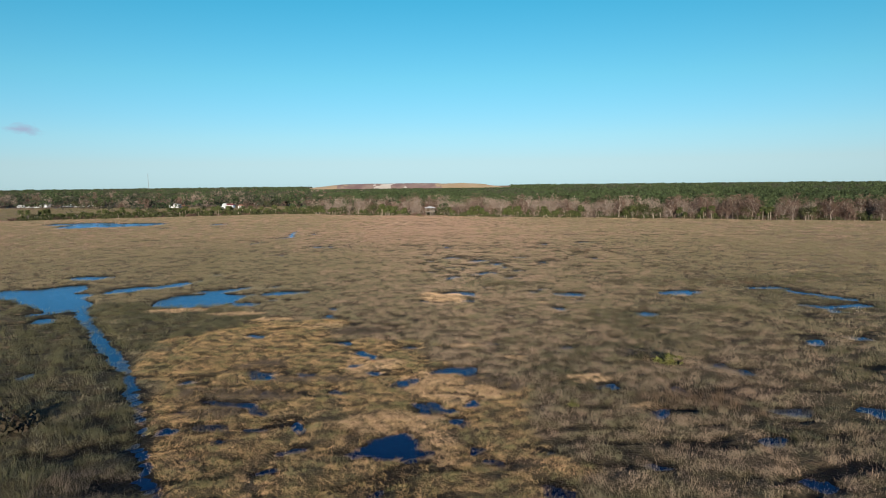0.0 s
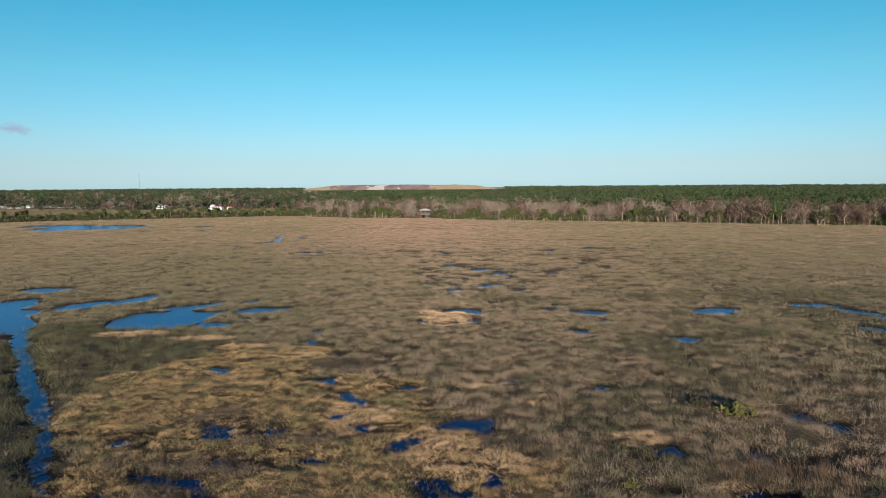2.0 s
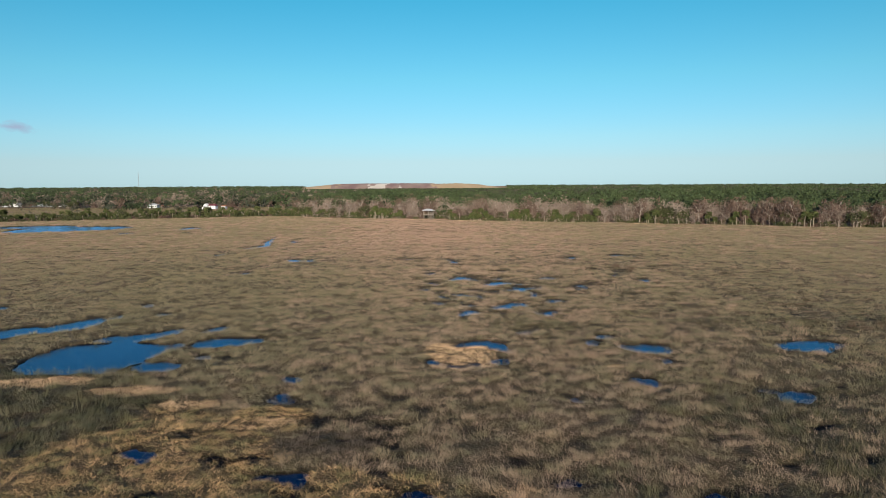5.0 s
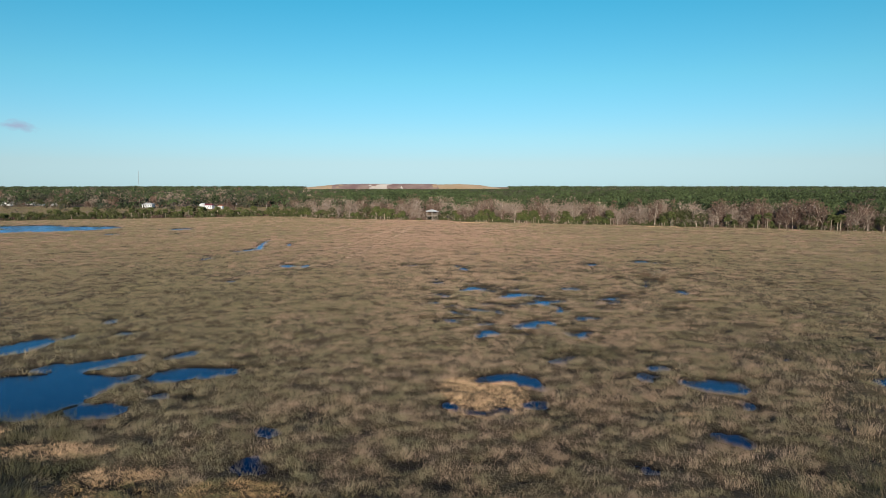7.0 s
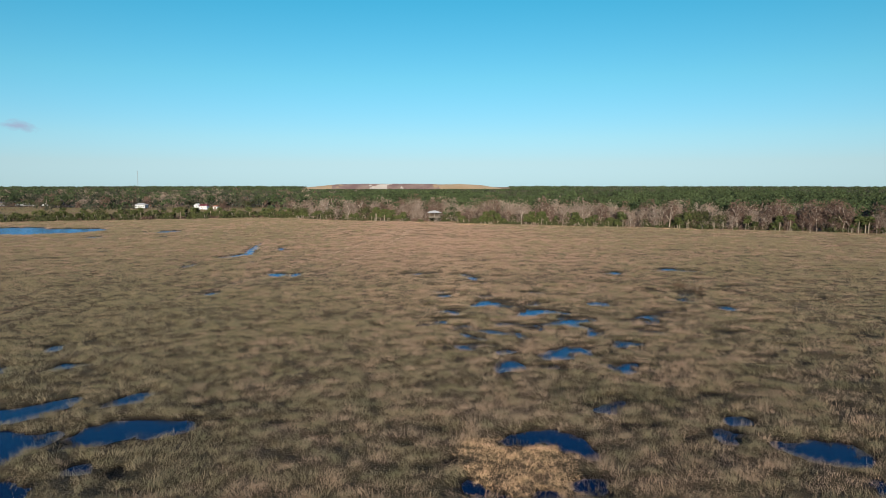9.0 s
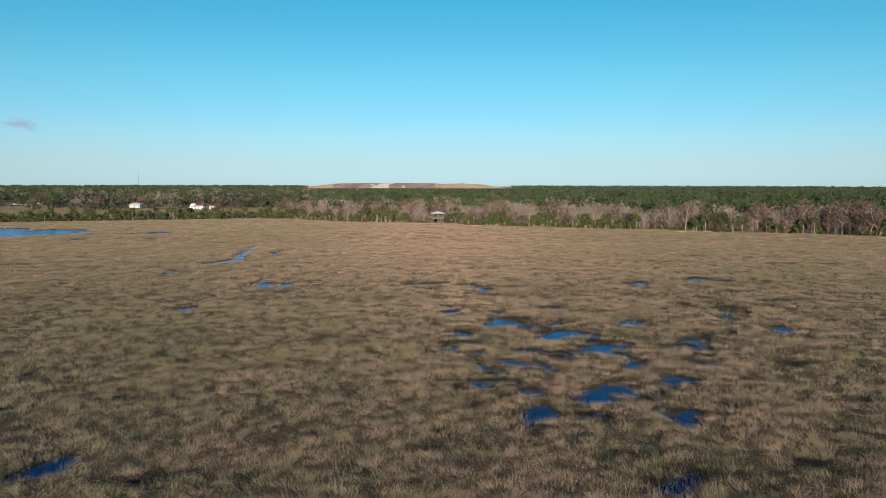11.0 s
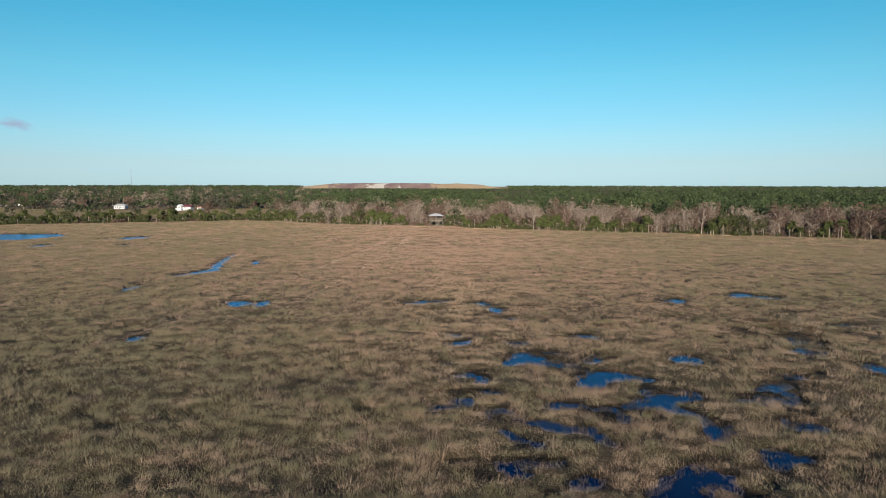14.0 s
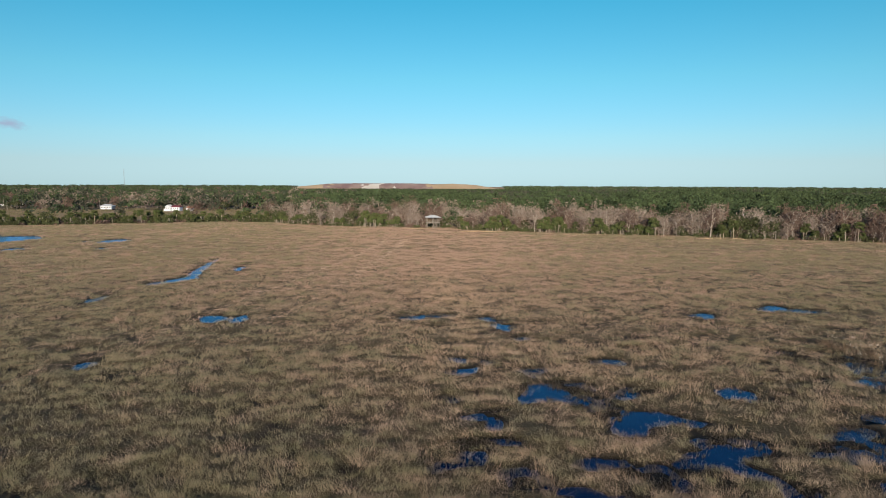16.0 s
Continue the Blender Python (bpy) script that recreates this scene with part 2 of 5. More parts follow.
def mesh_of(name, verts, tris, material):
    """A mesh from arrays of corners and triangles (or quads)."""
    verts, tris = np.asarray(verts, np.float32).reshape(-1, 3), np.asarray(tris, np.int32)
    n, k = tris.shape
    me = bpy.data.meshes.new(name)
    me.vertices.add(len(verts))
    me.vertices.foreach_set("co", verts.ravel())
    me.loops.add(n * k)
    me.loops.foreach_set("vertex_index", tris.ravel())
    me.polygons.add(n)
    me.polygons.foreach_set("loop_start", np.arange(0, n * k, k, dtype=np.int32))
    me.update(calc_edges=True)
    me.materials.append(material)
    return me


def part(name, data, material, parent, label=""):
    """One mesh under a thing or part; data is a bmesh or a pair of arrays."""
    if isinstance(data, bmesh.types.BMesh):
        me = bpy.data.meshes.new(name)
        data.to_mesh(me)
        data.free()
        me.materials.append(material)
    else:
        me = mesh_of(name, *data, material)
    ob = new(name, me)
    if parent:
        ob.parent = parent
    return tagged(ob, label)


def join(pieces):
    vs, fs, at = [], [], 0
    for v, f in pieces:
        v, f = np.asarray(v, float), np.asarray(f, int)
        vs.append(v)
        fs.append(f + at)
        at += len(v)
    return np.concatenate(vs), np.concatenate(fs)


def tube(points, radii, sides=5):
    """A tapered limb along points, in triangles."""
    points, vs, fs = [np.asarray(p, float) for p in points], [], []
    for i, (p, r) in enumerate(zip(points, radii)):
        d = points[min(i + 1, len(points) - 1)] - points[max(i - 1, 0)]
        d = d / (np.linalg.norm(d) + 1e-9)
        u = np.cross(d, (0.3, 1, 0.2))
        u = u / (np.linalg.norm(u) + 1e-9)
        w = np.cross(d, u)
        for k in range(sides):
            a = 2 * math.pi * k / sides
            vs.append(p + r * (math.cos(a) * u + math.sin(a) * w))
    for i in range(len(points) - 1):
        for k in range(sides):
            a, b = i * sides + k, i * sides + (k + 1) % sides
            fs += [(a, b, b + sides), (a, b + sides, a + sides)]
    top = len(vs) - sides
    fs += [(top, top + k, top + k + 1) for k in range(1, sides - 1)]
    return np.array(vs), np.array(fs)


def flakes(centres, size, gen, upward=0.3, long=1.0, fat=0.75, facing=None):
    """Loose leaf clumps: one crooked triangle at each centre, turned roughly along facing where it is given."""
    c = np.asarray(centres, float)
    n = len(c)
    d = gen.normal(size=(n, 3))
    d /= np.linalg.norm(d, axis=1, keepdims=True)
    other = gen.normal(size=(n, 3)) + (0, 0, upward)
    if facing is not None:
        other = facing + 0.45 * gen.normal(size=(n, 3))
    e = np.cross(d, other)
    e /= np.linalg.norm(e, axis=1, keepdims=True) + 1e-9
    s = (size * gen.uniform(0.6, 1.4, n))[:, None]
    v = np.stack([c - d * s * 0.5 * long, c + d * s * 0.5 * long - e * s * 0.15, c + e * s * fat], 1).reshape(-1, 3)
    return v, np.arange(3 * n).reshape(-1, 3)


def boxes(*blocks):
    """One bmesh of upright blocks x0, x1, y0, y1, z0, z1 with slightly broken edges."""
    bm = bmesh.new()
    for x0, x1, y0, y1, z0, z1 in blocks:
        r = bmesh.ops.create_cube(bm, size=1)
        bmesh.ops.transform(bm, verts=r["verts"], matrix=Matrix.Translation(((x0 + x1) / 2, (y0 + y1) / 2, (z0 + z1) / 2)) @ Matrix.Diagonal((x1 - x0, y1 - y0, z1 - z0, 1)))
    bmesh.ops.bevel(bm, geom=bm.edges[:], offset=min(0.02, 0.2 * min(min(b[1] - b[0], b[3] - b[2], b[5] - b[4]) for b in blocks)), segments=1, affect='EDGES')
    return bm


def roof_shape(x0, x1, y0, y1, z, rise, ridge, thick=0.18):
    """A hipped or gabled roof slab; ridge is the length of the ridge along x."""
    cx, cy = (x0 + x1) / 2, (y0 + y1) / 2
    bm = bmesh.new()
    rings = []
    for dz in (0, thick):
        ring = [bm.verts.new(p) for p in ((x0, y0, z + dz), (x1, y0, z + dz), (x1, y1, z + dz), (x0, y1, z + dz))]
        ring += [bm.verts.new((cx - ridge / 2, cy, z + rise + dz)), bm.verts.new((cx + ridge / 2 + 0.01, cy, z + rise + dz))]
        rings.append(ring)
    for ring, turn in ((rings[0], -1), (rings[1], 1)):
        for f in ((0, 1, 5, 4), (1, 2, 5), (2, 3, 4, 5), (3, 0, 4)):
            bm.faces.new([ring[i] for i in f][::turn])
    for i in range(4):
        j = (i + 1) % 4
        bm.faces.new([rings[0][i], rings[0][j], rings[1][j], rings[1][i]])
    return bm


def thing(name, label, category, group="", kind=""):
    return tagged(new(name), label, category, group, kind)


# ---- the marsh: pools, creeks and the lie of the ground ----
# pools as bent strips with their half widths, group by group
NORTH_STRIPS = [[(1.6, 229.1, 1.54), (4.8, 228.4, 2), (9, 229.7, 1.55)], [(13.9, 227.3, 1.5), (14.8, 226.2, 2.41), (15.6, 225.7, 1.47)],
                [(15.1, 221.4, 1.8), (16.2, 219.9, 2.17)], [(16.2, 213.6, 1.04), (17.8, 213.5, 1.03)], [(7, 202.6, 1), (8.1, 201.6, 1.27)],
                [(10.2, 201.1, 1.26), (12.1, 202.2, 1)], [(6.4, 197.9, 0.92), (7.7, 196.7, 1.4), (9.1, 197.7, 0.92)],
                [(13.8, 197.7, 0.92), (15.1, 197.1, 1.67), (16.6, 197.8, 1.18)], [(11.7, 187.1, 0.94), (13.8, 188.6, 2.18), (15.3, 189.7, 3.7), (16.4, 187, 1.72)],
                [(23.4, 200.3, 0.97), (24.8, 200.2, 1.52), (25.7, 200.1, 0.97)]]
EDGE_STRIPS = [[(46.8, 226.8, 1.99), (48.6, 227.2, 2)], [(60, 231, 1.61), (63.4, 232.6, 2.72), (64.5, 230.1, 2.11), (69, 229.3, 1.58)],
               [(48.5, 189.7, 1.66), (48.7, 189, 1.42)], [(62.6, 205.7, 1.09), (65.7, 205.5, 1.41)], [(32, 187.8, 1.37), (33.4, 187.9, 2.18), (34.3, 187.2, 0.95)],
               [(41.1, 180.6, 0.82), (42.4, 180, 0.81)], [(35.2, 175.5, 0.86), (36.8, 176.1, 1.44), (39, 176.5, 0.88)], [(34.7, 172.1, 1.28), (36.1, 171.3, 1.01)],
               [(32.6, 166, 1.04), (33.8, 165.1, 1.21), (35.7, 165.5, 0.83)], [(28, 159.5, 1.27), (29.2, 158.9, 1.1), (30.6, 158.4, 0.79)]]
NET_STRIPS = [[(6.7, 183.3, 0.85), (7.9, 182.1, 1.16), (8.5, 181, 1.13)], [(22.7, 189, 0.98), (23.6, 189, 1.4)],
              [(18.8, 178.9, 1.54), (20.2, 181.1, 1.97), (22, 181.5, 1.49), (23.5, 181.8, 1.34), (24.6, 180.8, 1.3), (26.1, 179.8, 0.79)],
              [(18.8, 178.9, 1.54), (20.1, 178, 0.9)], [(20.8, 171.7, 1.12), (22.5, 172.3, 1.76), (24.2, 172.9, 1.8), (26.4, 173.4, 1.06), (28, 172.6, 0.78)],
              [(23.6, 171.5, 1.24), (24.9, 170.1, 1.53), (25.9, 168.4, 1.23), (26.7, 167.2, 0.77), (26, 165.3, 0.82), (24.9, 163, 0.76)],
              [(13.8, 171.9, 1), (14.9, 171.7, 1.24), (16, 171.3, 0.87)]]
NEAR_STRIPS = [[(11, 148, 1.13), (12.2, 149.6, 2.15), (13.2, 149.1, 1.18)], [(17.3, 153.4, 2.04), (19.5, 154.6, 2.59), (20.8, 156.7, 2.03), (22, 154.9, 1.45)],
               [(11.2, 154.4, 0.73), (12.5, 154.9, 1.21)], [(22.6, 149, 0.81), (23.3, 147.9, 1.14), (23.4, 146.5, 1.42), (25.6, 148.3, 1.35)],
               [(27.4, 158.3, 1.36), (29.1, 158.7, 1.37)], [(7.7, 158.6, 1.22), (8.3, 157.5, 1.05)], [(22, 187.8, 1.33), (23.2, 188.1, 1.34)],
               [(11.2, 168.6, 0.79), (12.8, 167.9, 1.2), (14.1, 166.1, 1.22), (15.6, 165.7, 0.92), (16.5, 164.4, 1.15), (16.6, 162.5, 1.24)],
               [(8.3, 165.5, 0.81), (9.4, 163.9, 1.03), (10.4, 163, 0.83)]]
WEST_STRIPS = [[(-48.3, 142.8, 3.9), (-46.4, 144.1, 3.42), (-45.4, 147, 3.63), (-44.9, 148.9, 1.8)], [(-37.7, 124.4, 9.22), (-34.6, 124, 8.14), (-32.8, 125, 7.31)],
               [(-37.8, 134.3, 2.06), (-34.7, 134.2, 2.77), (-32.3, 136, 2.4), (-30, 139.1, 2.04)], [(-29.9, 125, 1.84), (-29.2, 128.1, 2.8), (-27.7, 130.1, 1.67)],
               [(-28.2, 120.3, 1.63), (-26.3, 119.4, 2.54), (-25.2, 119, 2.2)],
               [(-24.9, 129.5, 1.43), (-23.8, 130.8, 2.79), (-21.9, 131.3, 2.17), (-19.1, 131.2, 1.94), (-18, 131.6, 1.96)],
               [(-26, 139.1, 1.23), (-24.5, 140.8, 1.84)], [(-22.9, 123.6, 0.89), (-22, 123.9, 1.07)], [(-42.8, 150.5, 1.51), (-42.4, 151.2, 1.53)],
               [(-36.5, 152.2, 1.21), (-35.4, 152.5, 1.22)], [(-41.5, 160.3, 1.37), (-41.2, 161.2, 1.39)]]
WEST_FAR_STRIPS = [[(-78.6, 139.3, 3.56), (-72.7, 136.6, 6.25), (-69.3, 138.5, 7.85), (-67, 140.4, 7.31), (-66.9, 144.7, 3.8)],
                   [(-69.7, 134.8, 6.12), (-61.9, 127.3, 6.16), (-56.4, 120.6, 5.59)], [(-63, 133.7, 2.67), (-59.7, 133.3, 3.34)],
                   [(-73, 159.7, 2.55), (-68.6, 158.2, 4.4), (-66.1, 159.7, 2.56)], [(-55.7, 137.8, 3.52), (-54, 139.1, 3.58), (-51.9, 141.2, 3.67)],
                   [(-58.7, 112.8, 2.03), (-57.8, 113.6, 1.56)], [(-55, 107.5, 2.09), (-53.8, 107.5, 2.09)]]
GOLD_STRIPS = [[(-3.5, 50.1, 0.8), (-2.4, 51, 1.7), (-0.4, 51.4, 3.3), (0.7, 50.4, 3.08), (1.5, 49.6, 2.16), (2.6, 49.7, 0.68)],
               [(4.2, 72.8, 1.02), (6.1, 73.1, 1.47), (8.2, 72.4, 2.31)], [(-0.1, 68.6, 1.32), (1.4, 69.1, 1.53)], [(1.8, 61.4, 0.79), (2.5, 59.4, 1.49)],
               [(3.4, 60.9, 1.09), (4.3, 59.5, 1.05), (5.4, 59.7, 0.76)], [(5.1, 56.6, 0.84), (6, 55.8, 0.69)], [(7.1, 61.8, 1.12), (7.8, 61.2, 1.26)],
               [(-4.3, 82.1, 1.5), (-2.5, 79.9, 1.7)], [(-5.3, 76.6, 1.21), (-4.1, 76.6, 1.21)], [(-3.8, 72.4, 0.91), (-2.6, 72.4, 0.91)]]
GOLD_SMALL_STRIPS = [[(-9.4, 87.9, 1.37), (-6.8, 87.9, 1.68)], [(1.2, 84.8, 1.01), (2.7, 84.3, 1)], [(-16, 74.1, 1.26), (-14.7, 72.4, 1.64), (-13.6, 72.7, 1.66)],
                     [(-6.3, 66.8, 1.44), (-5.7, 66.1, 1.24)], [(-13.3, 66.4, 0.88), (-11.3, 66.2, 0.88)],
                     [(-17.9, 64.1, 0.83), (-13.8, 62.5, 0.96), (-11.8, 60.2, 0.91)], [(-8.2, 56.1, 1.21), (-7.7, 55.8, 1.33)],
                     [(-19.6, 56.1, 0.85), (-18.4, 56.1, 0.85)], [(-17.2, 57, 0.96), (-14.7, 56.4, 0.95)], [(-12.5, 56.2, 0.82), (-11.8, 56.2, 0.95)],
                     [(-22.6, 70.7, 0.87), (-21.4, 70.7, 0.87)], [(-20.2, 60.9, 0.69), (-19, 60.9, 0.69)], [(-14.8, 53.4, 0.75), (-13.7, 53.6, 0.76)],
                     [(-20.4, 93.6, 1.17), (-18.3, 92.6, 1.49)]]
SHADE_STRIPS = [[(-8.9, 50.5, 0.8), (-7, 50.9, 0.7)], [(-15.5, 49.9, 0.7), (-14.3, 49.9, 0.7)], [(-9.9, 47, 0.81), (-8.7, 47, 0.81)],
                [(6, 50.3, 0.81), (6.5, 49.5, 1.1)], [(6.7, 47.7, 0.74), (7.9, 47.1, 0.63)], [(10.8, 49.9, 0.69), (12.6, 48.9, 0.78)],
                [(10.8, 42.1, 1.01), (11.9, 41.3, 1.44)], [(3.4, 41.8, 0.84), (4.3, 41.4, 0.67)], [(-1.4, 42.4, 0.62), (-0.3, 42.2, 0.69)],
                [(-10.6, 73.1, 1.02), (-9.6, 72.3, 1.01)], [(-10.6, 105.6, 1.66), (-9.4, 105.6, 1.66)]]
EAST_STRIPS = [[(49.5, 122, 1.81), (51.8, 122.4, 3.02), (55.9, 123.2, 1.84)], [(67.5, 126.8, 1.94), (73.2, 126, 1.92)],
               [(72.6, 121.1, 2.4), (74.7, 117.5, 2.84), (76, 112.9, 2.66), (77.6, 111.5, 2.09)],
               [(66.5, 107.1, 1.48), (69.1, 105.2, 2.35), (73.3, 105.8, 1.92), (76.2, 106.5, 1.94)], [(67.4, 101.8, 1.37), (69.4, 102.1, 1.81)],
               [(37.8, 102.4, 1.79), (39.2, 102.7, 2.23)], [(35.3, 72, 1.12), (36.5, 72, 1.12)], [(36.4, 70, 1.19), (37.4, 68.8, 1.15), (38.2, 68, 0.74)],
               [(52.4, 81.6, 1.81), (53.8, 82.1, 1.27)], [(58.7, 83.8, 1.02), (60.7, 82.3, 1.28)]]
EAST_NEAR_STRIPS = [[(33.7, 56.4, 0.85), (34.8, 55.7, 1.1), (36.5, 55.9, 0.97)], [(41.8, 55.7, 1.38), (42.8, 55.9, 1.11)], [(28.1, 63.4, 1.18), (28.4, 62.8, 1)],
                    [(28.5, 41.6, 0.85), (29.1, 41.4, 0.85)], [(18.7, 45.9, 0.61), (19.2, 45.5, 0.61)], [(20.1, 65.2, 0.87), (21.6, 65.6, 0.88)],
                    [(22.6, 57, 0.71), (24.2, 57.3, 0.72)]]
MIDDLE_STRIPS = [[(8.5, 127, 0.91), (10.5, 127.9, 1.55), (12.1, 128.2, 1.71), (12.9, 126, 2.19), (13.7, 124.1, 1.39)], [(4.7, 119.2, 0.84), (5.7, 117.7, 1.02)],
                 [(6.9, 117.3, 0.79), (7.7, 116.8, 0.68)], [(8.7, 117.7, 0.91), (9.5, 117.1, 0.89)], [(11.6, 118.7, 1.15), (12.8, 118.7, 1.15)],
                 [(17.3, 134.1, 0.91), (18.5, 134.3, 1.1), (19.6, 135, 0.93)]]
MIDDLE_EAST_STRIPS = [[(29, 124.5, 0.93), (30.4, 123, 1.83), (31.8, 122.5, 2.73), (33.8, 123.1, 1.66)], [(31, 117.5, 0.95), (31.5, 117.3, 0.95)],
                      [(25.3, 108.9, 1.22), (26.1, 108.5, 1.67), (26.8, 108.1, 1.3)], [(24.9, 126.5, 1.18), (25.8, 126.5, 1.59)],
                      [(27.7, 129.9, 1.15), (28.9, 129.9, 1.15)], [(48.4, 122.2, 1.82), (49.8, 122.1, 2.55)], [(36.7, 105.1, 0.88), (37.1, 104.8, 0.87)],
                      [(16.8, 103.5, 0.63), (17.8, 103.4, 0.62)], [(-11.4, 113.7, 1.23), (-10.3, 113, 1.08)], [(-10.8, 107.3, 0.9), (-9.9, 106.9, 0.79)]]
# beds of black weed in shallow water
WEED_STRIPS = [[(17.8, 191.8, 2.15), (18.3, 186.1, 2.06), (18.6, 182.1, 1.85)], [(8, 170.6, 1.65), (10, 169, 1.56)], [(2.7, 172.2, 0.76), (4.6, 172.8, 0.9)],
               [(4.7, 187.4, 1.33), (8.1, 188.9, 1.18)], [(5.2, 177, 0.87), (8.9, 176.5, 1)], [(19.2, 169.9, 1.85), (21.5, 169.7, 1.39)],
               [(24.6, 175, 1.52), (28.4, 175.5, 1.41)], [(30.8, 174.1, 0.82), (32.6, 173.7, 1.08)], [(46.7, 202.6, 2.2), (46.1, 199.4, 1.79)],
               [(52.3, 200.7, 2.69), (52.3, 196.1, 2.44), (50.9, 190.8, 2.15)], [(25, 162.8, 1.1), (27.5, 166.3, 1.05)]]
WEED_NEAR_STRIPS = [[(15.9, 148, 1.49), (17.3, 148.3, 1.15)], [(4.4, 159.6, 0.84), (11.2, 159.1, 0.97)], [(6.7, 172.6, 1.17), (5.6, 173.5, 1.19)],
                    [(17.1, 169.8, 1.85), (19.2, 168, 1.41)], [(32.2, 172.4, 2), (36.4, 173.3, 2.26)]]
# far and outlying pools as centre and half widths, east and north
NEAR_POOLS = [(-40.8, 75.0, 0.81, 1.98), (29.7, 49.6, 1.35, 1.17), (11.9, 85.7, 1.08, 1.08), (21.1, 82.2, 1.08, 1.08), (44.0, 133.2, 0.34, 0.85),
              (5.7, 174.0, 0.9, 1.1), (3.5, 172.9, 1.0, 1.1), (52.6, 182.6, 1.8, 2.2)]
FAR_POOLS = [(-49.5, 192.0, 0.34, 5.1), (-26.4, 229.6, 2.2, 3.0), (-22.5, 229.4, 1.1, 3.4), (-50.9, 248.6, 1.1, 3.8), (-33.9, 202.6, 1.0, 1.8),
             (-35.3, 291.0, 1.1, 4.6), (-95.5, 374.7, 4.8, 7.8)]
POND = [(-113.2, 344.5, 2.6, 5.0), (-103.7, 372.3, 1.8, 4.0), (-88.0, 345.3, 2.2, 2.6), (-137.0, 383.0, 12.0, 16.0), (-149.0, 379.0, 17.0, 20.0), (-163.0, 371.0, 12.0, 18.0), (-172.0, 396.0, 16.0, 14.0), (-184.0, 394.0, 11.0, 12.0)]
# creeks as bends with their half widths
CHANNEL = [(-61.9, 132.1, 2.6), (-54.1, 119.1, 1.25), (-45.7, 103.7, 0.95), (-38.0, 90.0, 0.85), (-32.9, 80.7, 0.75), (-29.2, 74.3, 0.6), (-27.1, 69.8, 0.6),
           (-25.0, 64.9, 0.5), (-22.2, 58.3, 0.35), (-19.5, 51.6, 0.3), (-17.4, 46.3, 0.35), (-15.3, 40.5, 0.35)]
CREEK = [(-47.0, 267.0, 1.5), (-44.7, 270.5, 1.9), (-42.4, 276.0, 1.6), (-43.9, 291.3, 1.1), (-45.4, 305.2, 0.85), (-45.6, 312.9, 0.6)]
# old vehicle tracks through the sedge towards the tower
TRAIL_WEST = [(-39.2, 192.7), (-36.4, 201.3), (-32.1, 212.0), (-28.8, 229.6), (-24.9, 248.9), (-18.8, 273.3), (-9.6, 316.9), (-1.1, 367.1)]
TRAIL_EAST = [(-18.5, 223.2), (-15.3, 235.7), (-9.3, 268.0), (0.0, 324.8), (6.2, 377.3)]


STRIPS = NORTH_STRIPS + EDGE_STRIPS + NET_STRIPS + NEAR_STRIPS + WEST_STRIPS + WEST_FAR_STRIPS + EAST_STRIPS + EAST_NEAR_STRIPS + MIDDLE_STRIPS + MIDDLE_EAST_STRIPS
# the pools in the golden grass are half choked
STRIPS += [[(x, y, w * .86) for x, y, w in bends] for bends in GOLD_STRIPS] + [[(x, y, w * .72) for x, y, w in bends] for bends in GOLD_SMALL_STRIPS + SHADE_STRIPS]
WEED_BEDS = WEED_STRIPS + WEED_NEAR_STRIPS


def along(x, y, bends):
    """Distance to a bent line, less its half width where one is given."""
    best = np.full(np.shape(x), 1e9)
    for a, b in zip(bends, bends[1:]):
        dx, dy = b[0] - a[0], b[1] - a[1]
        t = np.clip(((x - a[0]) * dx + (y - a[1]) * dy) / (dx * dx + dy * dy), 0, 1)
        d = np.hypot(x - a[0] - t * dx, y - a[1] - t * dy)
        if len(a) > 2:
            d = d - (a[2] + (b[2] - a[2]) * t)
        best = np.minimum(best, d)
    return best


def shore(x, y):
    """Metres to open water, below zero inside a pool, with ragged banks."""
    x, y = np.asarray(x, float), np.asarray(y, float)
    wx = x + 1.1 * (wave(x, y, 2.6, 5) - 0.5) + 1.0 * (wave(x, y, 1.0, 6) - 0.5)
    wy = y + 1.3 * (wave(x, y, 2.9, 7) - 0.5) + 1.2 * (wave(x, y, 1.1, 8) - 0.5)
    best = np.full(x.shape, 1e3)
    for group in (NEAR_POOLS, FAR_POOLS, POND):
        for cx, cy, rx, ry in group:
            near = (np.abs(x - cx) < rx + 6) & (np.abs(y - cy) < ry + 6)
            if near.any():
                q = np.hypot((wx[near] - cx) / rx, (wy[near] - cy) / ry)
                best[near] = np.minimum(best[near], (q - 1) * min(rx, ry))
    for bends in (*STRIPS, CHANNEL, CREEK):
        xs, ys = [p[0] for p in bends], [p[1] for p in bends]
        near = (x > min(xs) - 6) & (x < max(xs) + 6) & (y > min(ys) - 7) & (y < max(ys) + 7)
        if near.any():
            k = 1 if bends is CHANNEL or bends is CREEK else 1.8
            best[near] = np.minimum(best[near], along(wx[near] * k, wy[near], [(p[0] * k, p[1], p[2]) for p in bends]))
    return best


def hollow(x, y):
    """Above zero in the small wet hollows between the tussocks, longer from east to west and thicker towards the pools."""
    n = .6 * wave(x, y * 2.1, 3.2, 47) + .4 * wave(x, y * 1.9, 1.3, 48)
    return .20 + .06 * np.clip((x + 8) / 24, 0, 1) + .05 * (x > 2) * np.clip((y - 135) / 20, 0, 1) + .08 * np.clip((150 - y) / 50, 0, 1) * (x < 2) + .09 * np.clip((84 - y) / 24, 0, 1) * (x >= 2) + .06 * (x < channel_x(y)) * (y < 140) + .09 * (np.hypot((x + 9) / 18, (y - 68) / 34) < 1) - n - (y < 36)


